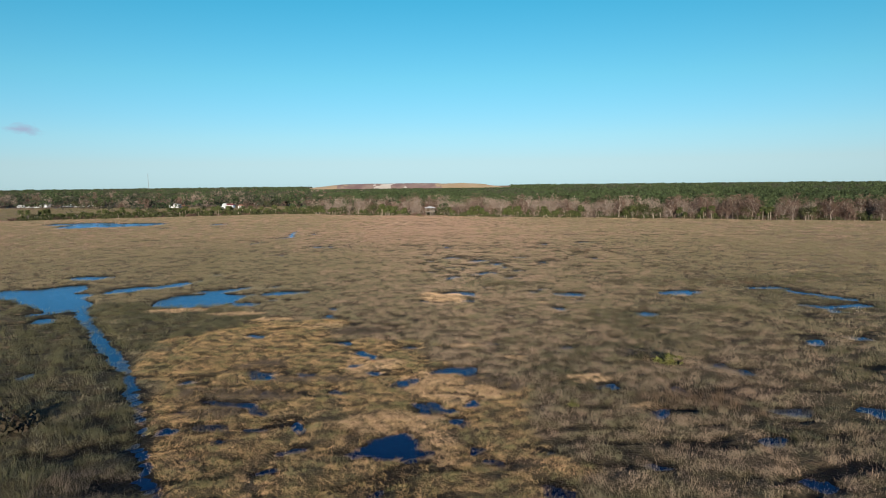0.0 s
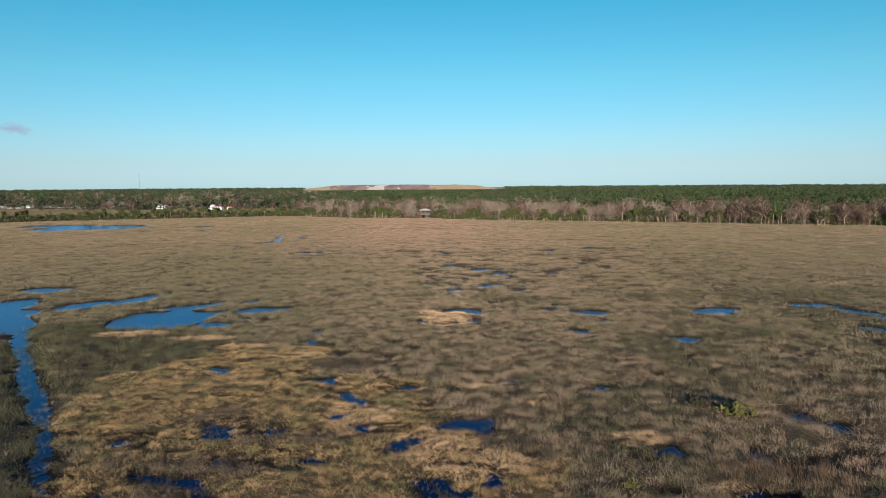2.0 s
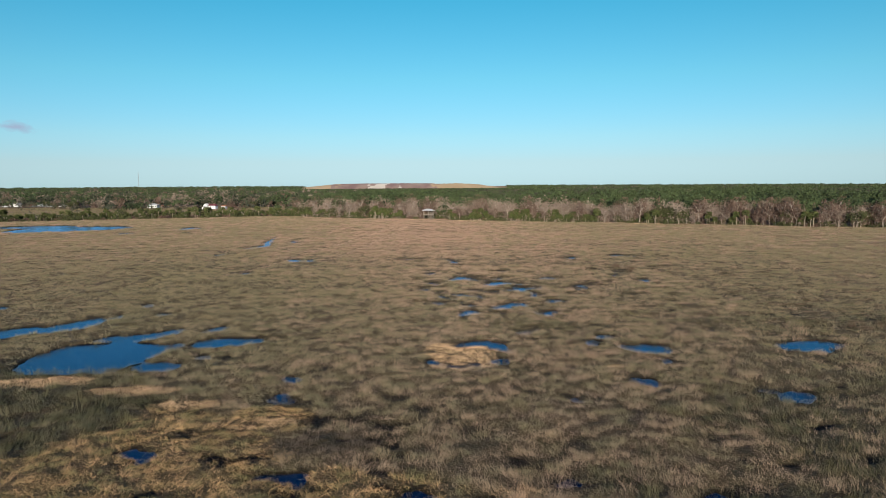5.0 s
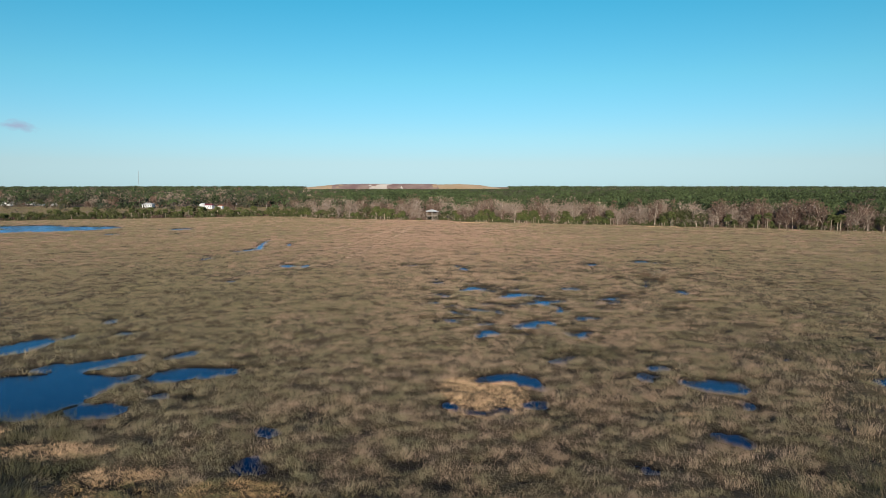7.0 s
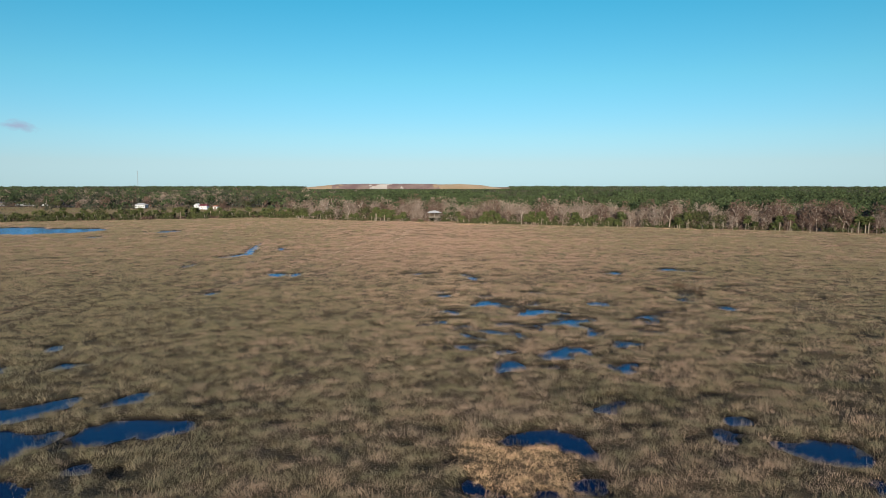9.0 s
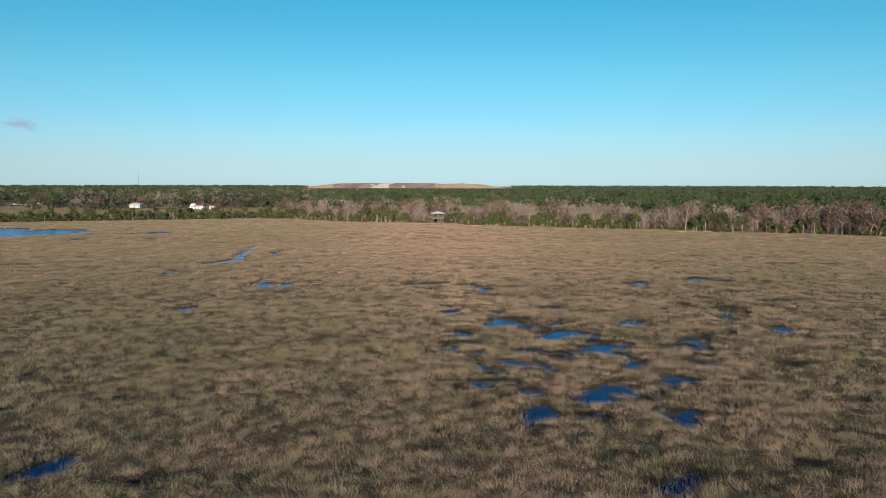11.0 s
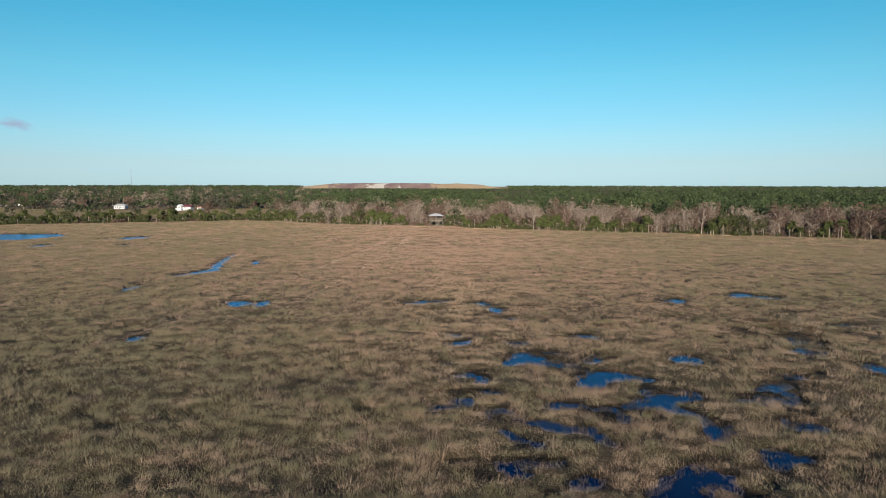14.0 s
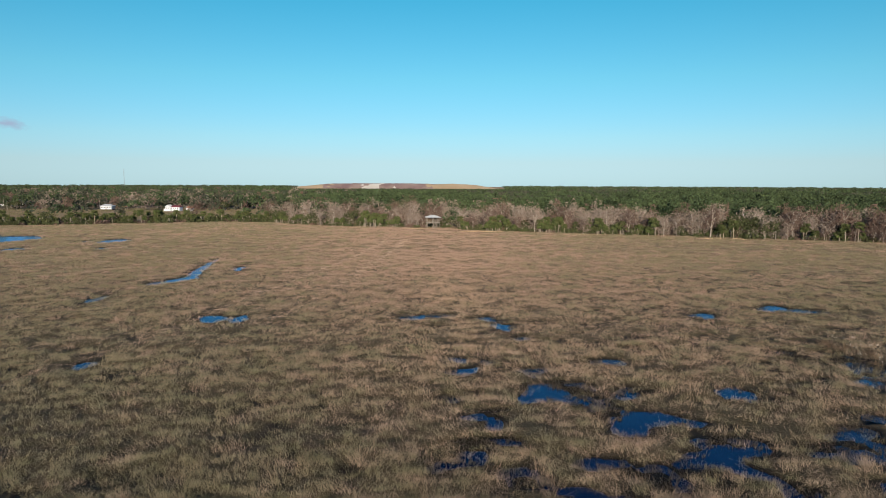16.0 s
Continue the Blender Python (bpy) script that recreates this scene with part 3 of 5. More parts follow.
def channel_x(y):
    return np.interp(y, [p[1] for p in CHANNEL][::-1], [p[0] for p in CHANNEL][::-1])


def weedy(x, y):
    """True in the beds of black weed, with ragged edges."""
    best = np.full(np.shape(x), 1e3)
    for bends in WEED_BEDS:
        xs, ys = [p[0] for p in bends], [p[1] for p in bends]
        near = (x > min(xs) - 6) & (x < max(xs) + 6) & (y > min(ys) - 6) & (y < max(ys) + 6)
        if near.any():
            best[near] = np.minimum(best[near], along(x[near], y[near], bends))
    return best + 1.2 * (wave(x, y, 1.6, 23) - .5) + .8 * (wave(x, y, .7, 24) - .5) < 0


def height(x, y):
    """Height of the ground: low hummocks, with the pools sunk into it."""
    s = shore(x, y)
    bumps = np.maximum(0.34 * (wave(x, y, 3.3, 1) - 0.40) + 0.20 * (wave(x, y, 1.6, 2) - 0.40), -0.10)
    bumps = np.where(hollow(x, y) > 0, np.maximum(bumps - 3.0 * hollow(x, y), -0.16), bumps)
    bank = np.where(s < 0, np.clip(-0.10 + 0.5 * s, -0.7, 0), -0.10 + 0.13 * s)
    low = np.where(weedy(x, y) & (s > 0), -0.07 - 0.12 * wave(x, y, 1.5, 85), 1.0)
    return np.minimum(np.minimum(bank, bumps + 0.05), low)


def spread(fine, first, last, growth):
    """Grid lines: fine ones, then wider and wider to both ends."""
    out, step = list(fine), fine[1] - fine[0]
    while out[0] > first:
        step *= growth
        out.insert(0, out[0] - step)
    step = fine[-1] - fine[-2]
    while out[-1] < last:
        step *= growth
        out.append(out[-1] + step)
    return np.array(out)


def build_ground():
    xs = spread(list(np.arange(-180, -84, 2.2)) + list(np.arange(-84, -46, 0.8)) + list(np.arange(-46, 46, 0.56)) + list(np.arange(46, 84, 0.8)), -5200, 5200, 1.18)
    ys = spread(list(np.arange(36, 205, 0.58)) + list(np.arange(205, 240, 0.82)) + list(np.arange(240, 405, 1.6)), -900, 4900, 1.18)
    gx, gy = np.meshgrid(xs, ys)
    gz = height(gx.ravel(), gy.ravel())
    verts = np.stack([gx.ravel(), gy.ravel(), gz], 1)
    nx, ny = len(xs), len(ys)
    i = (np.arange(ny - 1)[:, None] * nx + np.arange(nx - 1)[None, :]).ravel()
    quads = np.stack([i, i + 1, i + 1 + nx, i + nx], 1)
    ob = part("ground", (verts, quads), M_PEAT, None, "wet peat marsh floor with low hummocks under the sedge")
    ob.data.polygons.foreach_set("use_smooth", np.ones(len(quads), bool))
    # closed litter under the dense far sedge
    mx, my = verts[quads, 0].mean(1), verts[quads, 1].mean(1)
    far = np.maximum(my - 124, np.abs(mx - 4) / .66) + 110 * (lattice(mx * 13, my * 13, 55) - .5) > 120
    ob.data.materials.append(M_THATCH)
    ob.data.polygons.foreach_set("material_index", (far & (my > 60) & (shore(mx, my) > 2)).astype(np.int32))
    tagged(ob, category="ground", kind="structure")
    water = part("water", (np.array([(-230, 20, -0.13), (120, 20, -0.13), (120, 425, -0.13), (-230, 425, -0.13)]), np.array([(0, 1, 2, 3)])), M_WATER, None,
                 "still dark blue marsh water in pools and creeks")
    tagged(water, category="water", kind="structure")


build_ground()


# ---- marsh grasses ----
def ellipse_zone(x, y, shapes, rough=0.25):
    wob = rough * (wave(x, y, 5.0, 21) - 0.5) * 2 + rough * (wave(x, y, 1.8, 22) - 0.5)
    inside = np.zeros(np.shape(x), bool)
    for cx, cy, rx, ry in shapes:
        inside |= np.hypot((x - cx) / rx, (y - cy) / ry) + wob < 1
    return inside


GOLD_ZONE = [(-10, 56, 16, 20), (-17, 82, 13, 16), (-19, 95, 6, 9), (-4, 78, 8, 12), (3, 60, 9, 17), (-8, 42, 18, 12), (-11, 100, 3.5, 4), (5, 46, 8, 10)]
STRAW_ZONE = [(8.0, 121.0, 4.6, 6.4), (-36, 113.5, 5, 1.9), (-25, 109.5, 4.5, 1.3), (-19, 105, 3, 1.2), (-12, 99, 3.6, 1.3), (-0.4, 56.3, 4.4, 2.3), (3.5, 50, 1.2, 4), (3, 68, 4, 5), (6, 64, 4, 3), (-3, 75, 3, 4),
              (20, 68.2, 2.2, 1.3), (23, 58.6, 1.6, 0.8), (14, 78, 1.5, 1), (9, 84, 2, 1), (24.5, 114.5, 1.2, 1.0), (88.9, 150, 4, 2), (125, 374, 12, 3), (45, 416, 14, 3), (80, 398, 7, 2), (10, 438, 9, 2.5)]
GREY_ZONE = [(-15, 65, 6, 2.4), (-9, 70, 4, 1.2), (-17, 60, 3, 1.5), (-6, 93, 5, 2), (9, 66, 3, 3), (-15, 76, 2.4, 2.2), (-21, 45, 3, 2.5)]
CATTAIL_ZONE = [(28.5, 59.5, 5.0, 4.2), (67, 131.5, 6.5, 1.6), (55.2, 202.5, 3.2, 5.0)]


def green_zone(x, y):
    cx = channel_x(y)
    wob = 3 * (wave(x, y, 6, 31) - 0.5)
    west = (x < cx - 0.3) & (y < 134 + wob * 2) & (x < -15)
    east = (x > cx) & (x < cx + 26 + wob) & (y > 84 + 0.32 * (x + 34) + wob) & (y < 122 + wob) & (x < -17 + wob)
    rest = (wave(x, y, 17, 33) * .6 + wave(x, y, 3.1, 34) * .4 > 0.60) & (y < 140) & (x > 14) & (lattice(x * 97, y * 89, 3) < .6)
    return west | east | rest


def scatter(x0, x1, y0, y1, density, gen):
    n = int((x1 - x0) * (y1 - y0) * density)
    return gen.uniform(x0, x1, n), gen.uniform(y0, y1, n)


def reach(x, y):
    """How far off the flight passes: the line runs north from (0, 0) to (0, 124)."""
    return np.maximum(np.maximum(39.0, y - 124.0), np.abs(x - 4) / 0.66)


def tussock(x, y, size, seed):
    """Which tussock a place belongs to: distance from its middle over its size, and a random number of its own."""
    u, v = x / size, y / size
    iu, iv = np.floor(u), np.floor(v)
    best, own = np.full(x.shape, 9.0), np.zeros(x.shape)
    for a in (-1, 0, 1):
        for b in (-1, 0, 1):
            cu, cv = iu + a, iv + b
            q = np.hypot(cu + .15 + .7 * lattice(cu, cv, seed) - u, cv + .15 + .7 * lattice(cu, cv, seed + 1) - v)
            j = q < best
            best[j], own[j] = q[j], lattice(cu, cv, seed + 2)[j]
    return best, own


def blades(x, y, z, tall, wide, count, spread_out, thick, gen, flat=0.0):
    """Leaning blades of grass in tufts: arrays of tuft places, heights and radii."""
    n = len(x)
    swirl = 14 * wave(x, y, 9.0, 91) + 5 * wave(x, y, 2.0, 92)
    az = swirl[:, None] + gen.normal(0, 1.3, (n, count))
    out = gen.uniform(0.15, 1.0, (n, count)) * spread_out
    hh = tall[:, None] * gen.uniform(0.55, 1.1, (n, count)) * (1 - flat * out / max(spread_out, 1e-6) * 0.6)
    rr = wide[:, None]
    bx = x[:, None] + rr * gen.normal(0, 0.55, (n, count))
    by = y[:, None] + rr * gen.normal(0, 0.55, (n, count))
    bz = np.broadcast_to(z[:, None] - 0.06, bx.shape)
    # leaned sideways and slightly north, broad side sunward, for the glow opposite the sun
    tx, ty = bx + np.cos(az) * rr * out, by + np.sin(az) * rr * out * .45 + .14 * hh
    turn = gen.normal(0, .45, az.shape)
    wx, wy = np.cos(turn) * thick[:, None] / 2, np.sin(turn) * thick[:, None] / 2
    v = np.stack([np.stack([bx - wx, by - wy, bz], -1), np.stack([bx + wx, by + wy, bz], -1), np.stack([tx, ty, bz + hh], -1)], 2).reshape(-1, 3)
    return v, np.arange(3 * n * count).reshape(-1, 3)


def stuff(name, pieces, material, label, category):
    ob = part(name, join(pieces), material, None, label)
    ob.data.polygons.foreach_set("use_smooth", np.ones(len(ob.data.polygons), bool))
    return tagged(ob, category=category, kind="stuff")


def grass_kind(x, y, own, gen):
    """0 sedge, 1 russet sedge, 2 gold, 3 rushes, 4 straw, 5 grey reed, 6 cattail, 7 olive sedge, 8 green shoots."""
    own_big = wave(x, y, 14, 103)
    gold, straw = ellipse_zone(x, y, GOLD_ZONE) & (x > channel_x(y) + .6), ellipse_zone(x, y, STRAW_ZONE)
    kind = np.where(y + 40 * (wave(x, y, 60, 51) - 0.5) + gen.normal(0, 40, len(x)) > 215, 1, 0)
    # last term: greener sides, and the fall-off of the sun's back-glow put into colour
    olive = .44 + .26 * np.clip((6 - x) / 14, 0, 1) * np.clip((240 - y) / 60, 0, 1) + .26 * (own_big - .5) - .12 * np.clip((x - 5) / 25, 0, 1) * (y < 90) - .34 * np.clip((y - 150) / 110, 0, 1) + .60 * np.clip((np.abs(x - 14) - 14) / 50, 0, 1)
    kind[(own * 7.3 % 1 < olive)] = 7
    kind[green_zone(x, y)], kind[gold], kind[ellipse_zone(x, y, GREY_ZONE)], kind[straw] = 3, 2, 5, 4
    kind[ellipse_zone(x, y, CATTAIL_ZONE, 0.5) & (gen.uniform(0, 1, len(x)) < .55)] = 6
    kind[(kind == 3) & (own * 6.7 % 1 < .12)] = 7
    kind[gold & (kind == 2) & (own * 9.1 % 1 < .38)] = 8
    return kind


# kind: name, blade height, tuft radius, lean, flattening
GRASSES = ((0, "sedge", .60, .60, 1.15, .4), (1, "russet", .52, .66, 1.15, .3), (2, "gold", .34, .46, 1.3, .5), (3, "reed", .72, .62, 1.2, .3), (4, "straw", .32, .46, .9, .4),
           (5, "grey", .62, .55, .9, 0), (6, "cattail", .95, .5, 1.0, 0), (7, "olive", .60, .58, 1.15, .4), (8, "shoot", .40, .42, 1.1, .3))


def build_grass():
    gen = np.random.default_rng(5)
    nets = {g[1]: [] for g in GRASSES}
    # finer tufts along the flight, coarser ones farther out
    for near, far, density, cells, count in ((0, 52, NEAR_DENSITY, 1.25, 26), (52, 85, 2.3, 1.25, 18), (85, 130, 1.3, 1.25, 12), (130, 200, 0.72, 1.6, 12), (200, 390, 0.42, 2.4, 11)):
        w = far * 0.66 + 6
        x, y = scatter(-w, w + 6, 37, min(124 + far, 500), density, gen)
        d = reach(x, y)
        keep = (d > near) & (d <= far) & (y < tree_front(x) - 1)
        x, y, d = x[keep], y[keep], d[keep]
        s = shore(x, y)
        cell, own = tussock(x, y, cells, 101)
        own_big = wave(x, y, 14, 103)
        gap = wave(x, y * 1.9, 4.2, 41) * 0.6 + wave(x, y * 1.6, 1.7, 42) * 0.4
        wet = np.clip(1.2 - s / 2.2, 0, 1)
        gold, straw = ellipse_zone(x, y, GOLD_ZONE) & (x > channel_x(y) + .6), ellipse_zone(x, y, STRAW_ZONE)
        islet = (s > -.5) & (own < .3) & (cell < .45)
        keep = ((s > 0.12 + .9 * np.clip(wave(x, y, 2.3, 83) - .35, 0, 1) * (x > -5)) | islet) & ((gap > .02 + .06 * (d < 90) + 0.13 * wet) | gold & (gap > 0.12) | straw)
        keep &= (hollow(x, y) < .015) & ((wave(x, y * 1.6, .95, 49) > .17 + .05 * (y < 130)) | straw | (d > 130))
        bed = weedy(x, y)
        keep &= ~bed | (own < .25) & (cell < .45)
        trail = np.minimum(along(x, y, TRAIL_WEST), along(x, y, TRAIL_EAST))
        keep &= trail > 1.1 + .3 * (wave(x, y, 1.2, 84) - .5)
        keep &= (cell < .46 + .2 * straw + .08 * gold + .34 * wave(x, y, .9, 46) - .05 * (x < channel_x(y)) * (y < 134)) & ((own > .04 + .05 * (own_big < .45)) | straw & (own > .14) | gold) | (d > 130)
        x, y, d, s, cell, own = (a[keep] for a in (x, y, d, s, cell, own))
        z = np.maximum(height(x, y), -.2)
        kind = grass_kind(x, y, own, gen)
        size = (d / 39.0) ** 0.42
        lump = (0.94 + 0.12 * wave(x, y, 6.0, 61)) * np.where(d < 150, np.clip(1.4 - 1.0 * cell, .5, 1.35), np.clip(1.3 - .8 * cell, .6, 1.2)) * (.8 + .4 * (own * 3.7 % 1))
        for k, name, tall, wide, reach_out, flat in GRASSES:
            j = kind == k
            if not j.any():
                continue
            n = int(j.sum())
            if k == 3:
                lump[j] *= np.clip(1.6 - 1.7 * cell[j], .3, 1.3)
            t = tall * lump[j] * gen.uniform(.75, 1.2, n) * np.clip(.7 + s[j] * .25, .7, 1)
            thick = 0.016 * (d[j] / 39) ** 0.98 * np.interp(d[j], (52, 75, 100, 140, 240), (1, 1.2, 1.35, 1.6, 1.95))
            nets[name].append(blades(x[j], y[j], z[j], t, wide * size[j] * gen.uniform(.75, 1.3, n), count, reach_out, thick, gen, flat))
    for name, material, label in (("sedge", M_SEDGE, "tussocks of tan and olive winter sedge over wet peat"), ("shoot", M_SHOOT, "clumps of fresh green shoots among the golden grass"), ("olive", M_OLIVE, "olive green tussocks of winter sedge over wet peat"), ("russet", M_RUSSET, "russet brown sedge on the far side of the marsh"),
                                  ("gold", M_GOLD, "matted golden grass with green shoots between dark pools"), ("reed", M_REED, "dark green rushes along the creek banks"),
                                  ("straw", M_STRAW, "flattened bleached straw beside the pools"), ("grey", M_GREYREED, "thin grey dead reeds standing in shallow water"),
                                  ("cattail", M_CATTAIL, "brown dead cattails standing in a rough patch")):
        if nets[name]:
            stuff({"sedge": "sedge", "olive": "green_sedge", "shoot": "green_shoots", "russet": "far_sedge", "gold": "golden_grass", "reed": "rushes", "straw": "straw", "grey": "dead_reeds", "cattail": "cattails"}[name], nets[name], material, label, "grass")
    # thinner sedge where the flight begins
    x, y = scatter(-70, 70, -40, 37, .35, gen)
    n = len(x)
    stuff("sparse_sedge", [blades(x, y, height(x, y), gen.uniform(.3, .6, n), np.full(n, .7), 10, 1.3, np.full(n, .06), gen, .4)], M_SEDGE, "thin tan sedge over wet peat", "grass")
    # a second, lower layer in the matted golden and bleached patches
    for zone, material, name, label, lo in ((GOLD_ZONE, M_GOLD, "golden_undergrowth", "short golden undergrowth between the pools", .30), (STRAW_ZONE, M_STRAW, "straw_mat", "mat of short bleached straw beside the pools", .0)):
        x, y = scatter(-44, 40, 37, 155, 6.0, gen)
        j = ellipse_zone(x, y, zone) & (shore(x, y) > .15) & (x > channel_x(y) + .6)
        x, y = x[j], y[j]
        cell, own = tussock(x, y, 1.05, 101)
        j = (cell < .7) & (own * 5.1 % 1 > lo)
        x, y = x[j], y[j]
        n = len(x)
        stuff(name, [blades(x, y, height(x, y), gen.uniform(.16, .32, n), np.full(n, .5), 12, 1.3, .035 * (reach(x, y) / 39) ** .8, gen, .3)], material, label, "grass")
    # black sodden litter and weed along the banks
    x, y = scatter(-84, 84, 38, 245, 5.0, gen)
    s = shore(x, y)
    bare = wave(x, y * 1.9, 4.2, 41) * 0.6 + wave(x, y * 1.6, 1.7, 42) * 0.4 < .08 + .34 * np.clip(1.2 - s / 2.2, 0, 1)
    j = (s > -.9) & (s < 1.1) & (wave(x, y, 2.2, 81) + .35 * wave(x, y, .7, 82) > np.where(x < -18, .98, .66)) | (s > 0) & (s < 1.6) & bare & (x > -18) | (s > -.2) & weedy(x, y)
    j &= along(x, y, CHANNEL) > .4
    x, y, d = x[j], y[j], reach(x[j], y[j])
    n = len(x)
    stuff("bank_weed", [blades(x, y, np.full(n, -.08), gen.uniform(.14, .42, n), np.full(n, .4), 7, .8, .045 * (d / 39) ** .8, gen, .4)], M_WEED, "low black weed and litter along the pool banks", "weeds")
    # the pale tracks: grass pressed flat
    net = []
    for bends in (TRAIL_WEST, TRAIL_EAST):
        for a, b in zip(bends, bends[1:]):
            m = int(math.dist(a, b) * 9.0)
            t = gen.uniform(0, 1, m)
            px, py = a[0] + (b[0] - a[0]) * t + gen.normal(0, .5, m), a[1] + (b[1] - a[1]) * t
            d = reach(px, py)
            net.append(blades(px, py, height(px, py), np.full(m, .12), .3 * (d / 39) ** .5, 7, 1.2, .06 * (d / 39) ** .9, gen, .2))
    stuff("trodden_track", net, M_TRACK, "pale track of flattened sedge leading to the tower", "grass")


TREE_LINE = [(-900, 425), (-420, 432), (-236, 438), (-200, 454), (-160, 466), (-120, 479), (-85, 492), (-62, 489), (-45, 470), (-30, 455), (0, 447), (12, 442), (27, 440), (33, 424), (52, 415), (77, 403),
             (100, 391), (121, 381), (140, 369), (160, 360), (190, 340), (240, 318), (420, 262), (900, 180)]


def tree_front(x):
    return np.interp(x, [p[0] for p in TREE_LINE], [p[1] for p in TREE_LINE])


NEAR_DENSITY = 3.6
build_grass()


# ---- trees ----
def palm_shape(gen, tall):
    lean = gen.normal(0, .35, 2)
    pts = [(0, 0, -.1), (lean[0] * .3, lean[1] * .3, tall * .5), (lean[0], lean[1], tall)]
    trunk = tube(pts, (.20, .15, .17), 6)
    vs, fs = [], []
    top = np.array(pts[-1])
    for i in range(44):
        az, el = gen.uniform(0, 2 * math.pi), gen.uniform(-.75, 1.25)
        d = np.array([math.cos(az) * math.cos(el), math.sin(az) * math.cos(el), math.sin(el)])
        hub = top + d * gen.uniform(.75, 1.25)
        side = np.cross(d, (0, 0, 1.0)) + 1e-6
        side /= np.linalg.norm(side)
        for k in range(6):
            a = -1.1 + 2.2 * k / 5
            w = d * math.cos(a) + side * math.sin(a)
            tip = hub + w * gen.uniform(.9, 1.35) - np.array([0, 0, .35 * gen.uniform(.4, 1.2)])
            n = len(vs)
            vs += [hub - d * .5 - side * .05, hub + w * .55 + np.cross(w, d) * .3 + side * .27, tip]
            fs.append((n, n + 1, n + 2))
        n = len(vs)
        vs += [top, top + np.array([0, 0, .08]), hub]
        fs.append((n, n + 1, n + 2))
    return trunk, (np.array(vs), np.array(fs))


def limbs(gen, tall, spread_r, forks=6):
    """Trunk and crooked limbs; returns the trunk, a list of limbs and the limb ends."""
    arms, ends = [], []
    lean = gen.normal(0, .5, 2)
    top = np.array([lean[0], lean[1], tall * .62])
    tip = top + np.array([gen.normal(0, .4), gen.normal(0, .4), tall * .3])
    stem = tube([(0, 0, -.2), (lean[0] * .4, lean[1] * .4, tall * .3), top, tip], (.22, .17, .11, .03), 6)
    for i in range(forks):
        t = gen.uniform(.4, 1)
        a = np.array([lean[0] * t, lean[1] * t, tall * .62 * t])
        az = 2 * math.pi * (i + gen.uniform(-.3, .3)) / forks
        r = spread_r * gen.uniform(.55, 1)
        b = a + np.array([math.cos(az) * r, math.sin(az) * r, (tall - a[2]) * gen.uniform(.35, .95)])
        m = (a + b) / 2 + np.array([0, 0, gen.uniform(-.2, .7)])
        pieces = [tube([a, m, b], (.14, .10, .035), 4)]
        ends += [m, b]
        for j in range(3):
            c = m + (b - m) * gen.uniform(0, 1) + gen.normal(0, 1, 3) * np.array([1.1, 1.1, .8])
            pieces.append(tube([m + (b - m) * gen.uniform(0, .6), c], (.06, .02), 3))
            ends.append(c)
        arms.append(join(pieces))
    ends.append(tip)
    return stem, arms, np.array(ends)


def bare_shape(gen, tall):
    wood, arms, ends = limbs(gen, tall, tall * .30, 8)
    c = ends[gen.integers(0, len(ends), 520)] + gen.normal(0, 1, (520, 3)) * np.array([1.05, 1.05, 1.0])
    low = gen.uniform(0, 1, 520) < .2
    c[low, 2] = gen.uniform(.08, .5, int(low.sum())) * tall
    c[:, 2] = np.clip(c[:, 2], tall * .06, tall * 1.04)
    return wood, flakes(c, 1.0, gen, .6, 1.3, .17), arms


def oak_shape(gen, tall):
    wood, arms, ends = limbs(gen, tall, tall * .42, 8)
    c = ends[gen.integers(0, len(ends), 420)] + gen.normal(0, 1, (420, 3)) * np.array([1.25, 1.25, .8])
    c[:, 2] = np.clip(c[:, 2], tall * .12, tall * 1.05)
    return wood, flakes(c, .85, gen), arms


def pine_shape(gen, tall):
    pieces = [tube([(0, 0, -.2), (gen.normal(0, .2), gen.normal(0, .2), tall * .97)], (.24, .07), 6)]
    cs = []
    for i in range(13):
        z = tall * gen.uniform(.55, .98)
        az, r = gen.uniform(0, 2 * math.pi), tall * .17 * gen.uniform(.5, 1) * (1.15 - .6 * (z / tall - .55) / .45)
        tip = np.array([math.cos(az) * r, math.sin(az) * r, z + .5])
        pieces.append(tube([(0, 0, z), tip], (.06, .02), 3))
        cs.append(tip + gen.normal(0, 1, (20, 3)) * np.array([.75, .75, .4]))
    return join(pieces), flakes(np.concatenate(cs), .8, gen)


def shrub_shape(gen, tall):
    wood = join([tube([(0, 0, -.1), (gen.normal(0, .4), gen.normal(0, .4), tall * .6)], (.09, .03), 4) for i in range(4)])
    c = gen.normal(0, 1, (130, 3)) * np.array([.75, .75, .42]) * tall * .55
    c[:, 2] = np.abs(c[:, 2]) + .15
    return wood, flakes(c, .55, gen)


def tree(name, shape, gen, tall, leaf, bark, label, category, group, crown="crown"):
    ob = thing(name, label, category, group)
    wood, leaves, *more = shape(gen, tall)
    part("trunk", wood, bark, ob)
    for arm in more[0] if more else ():
        part("limb", arm, bark, ob)
    tagged(part(crown, leaves, leaf, ob), kind="stuff" if crown == "twig_crown" else "")
    return ob


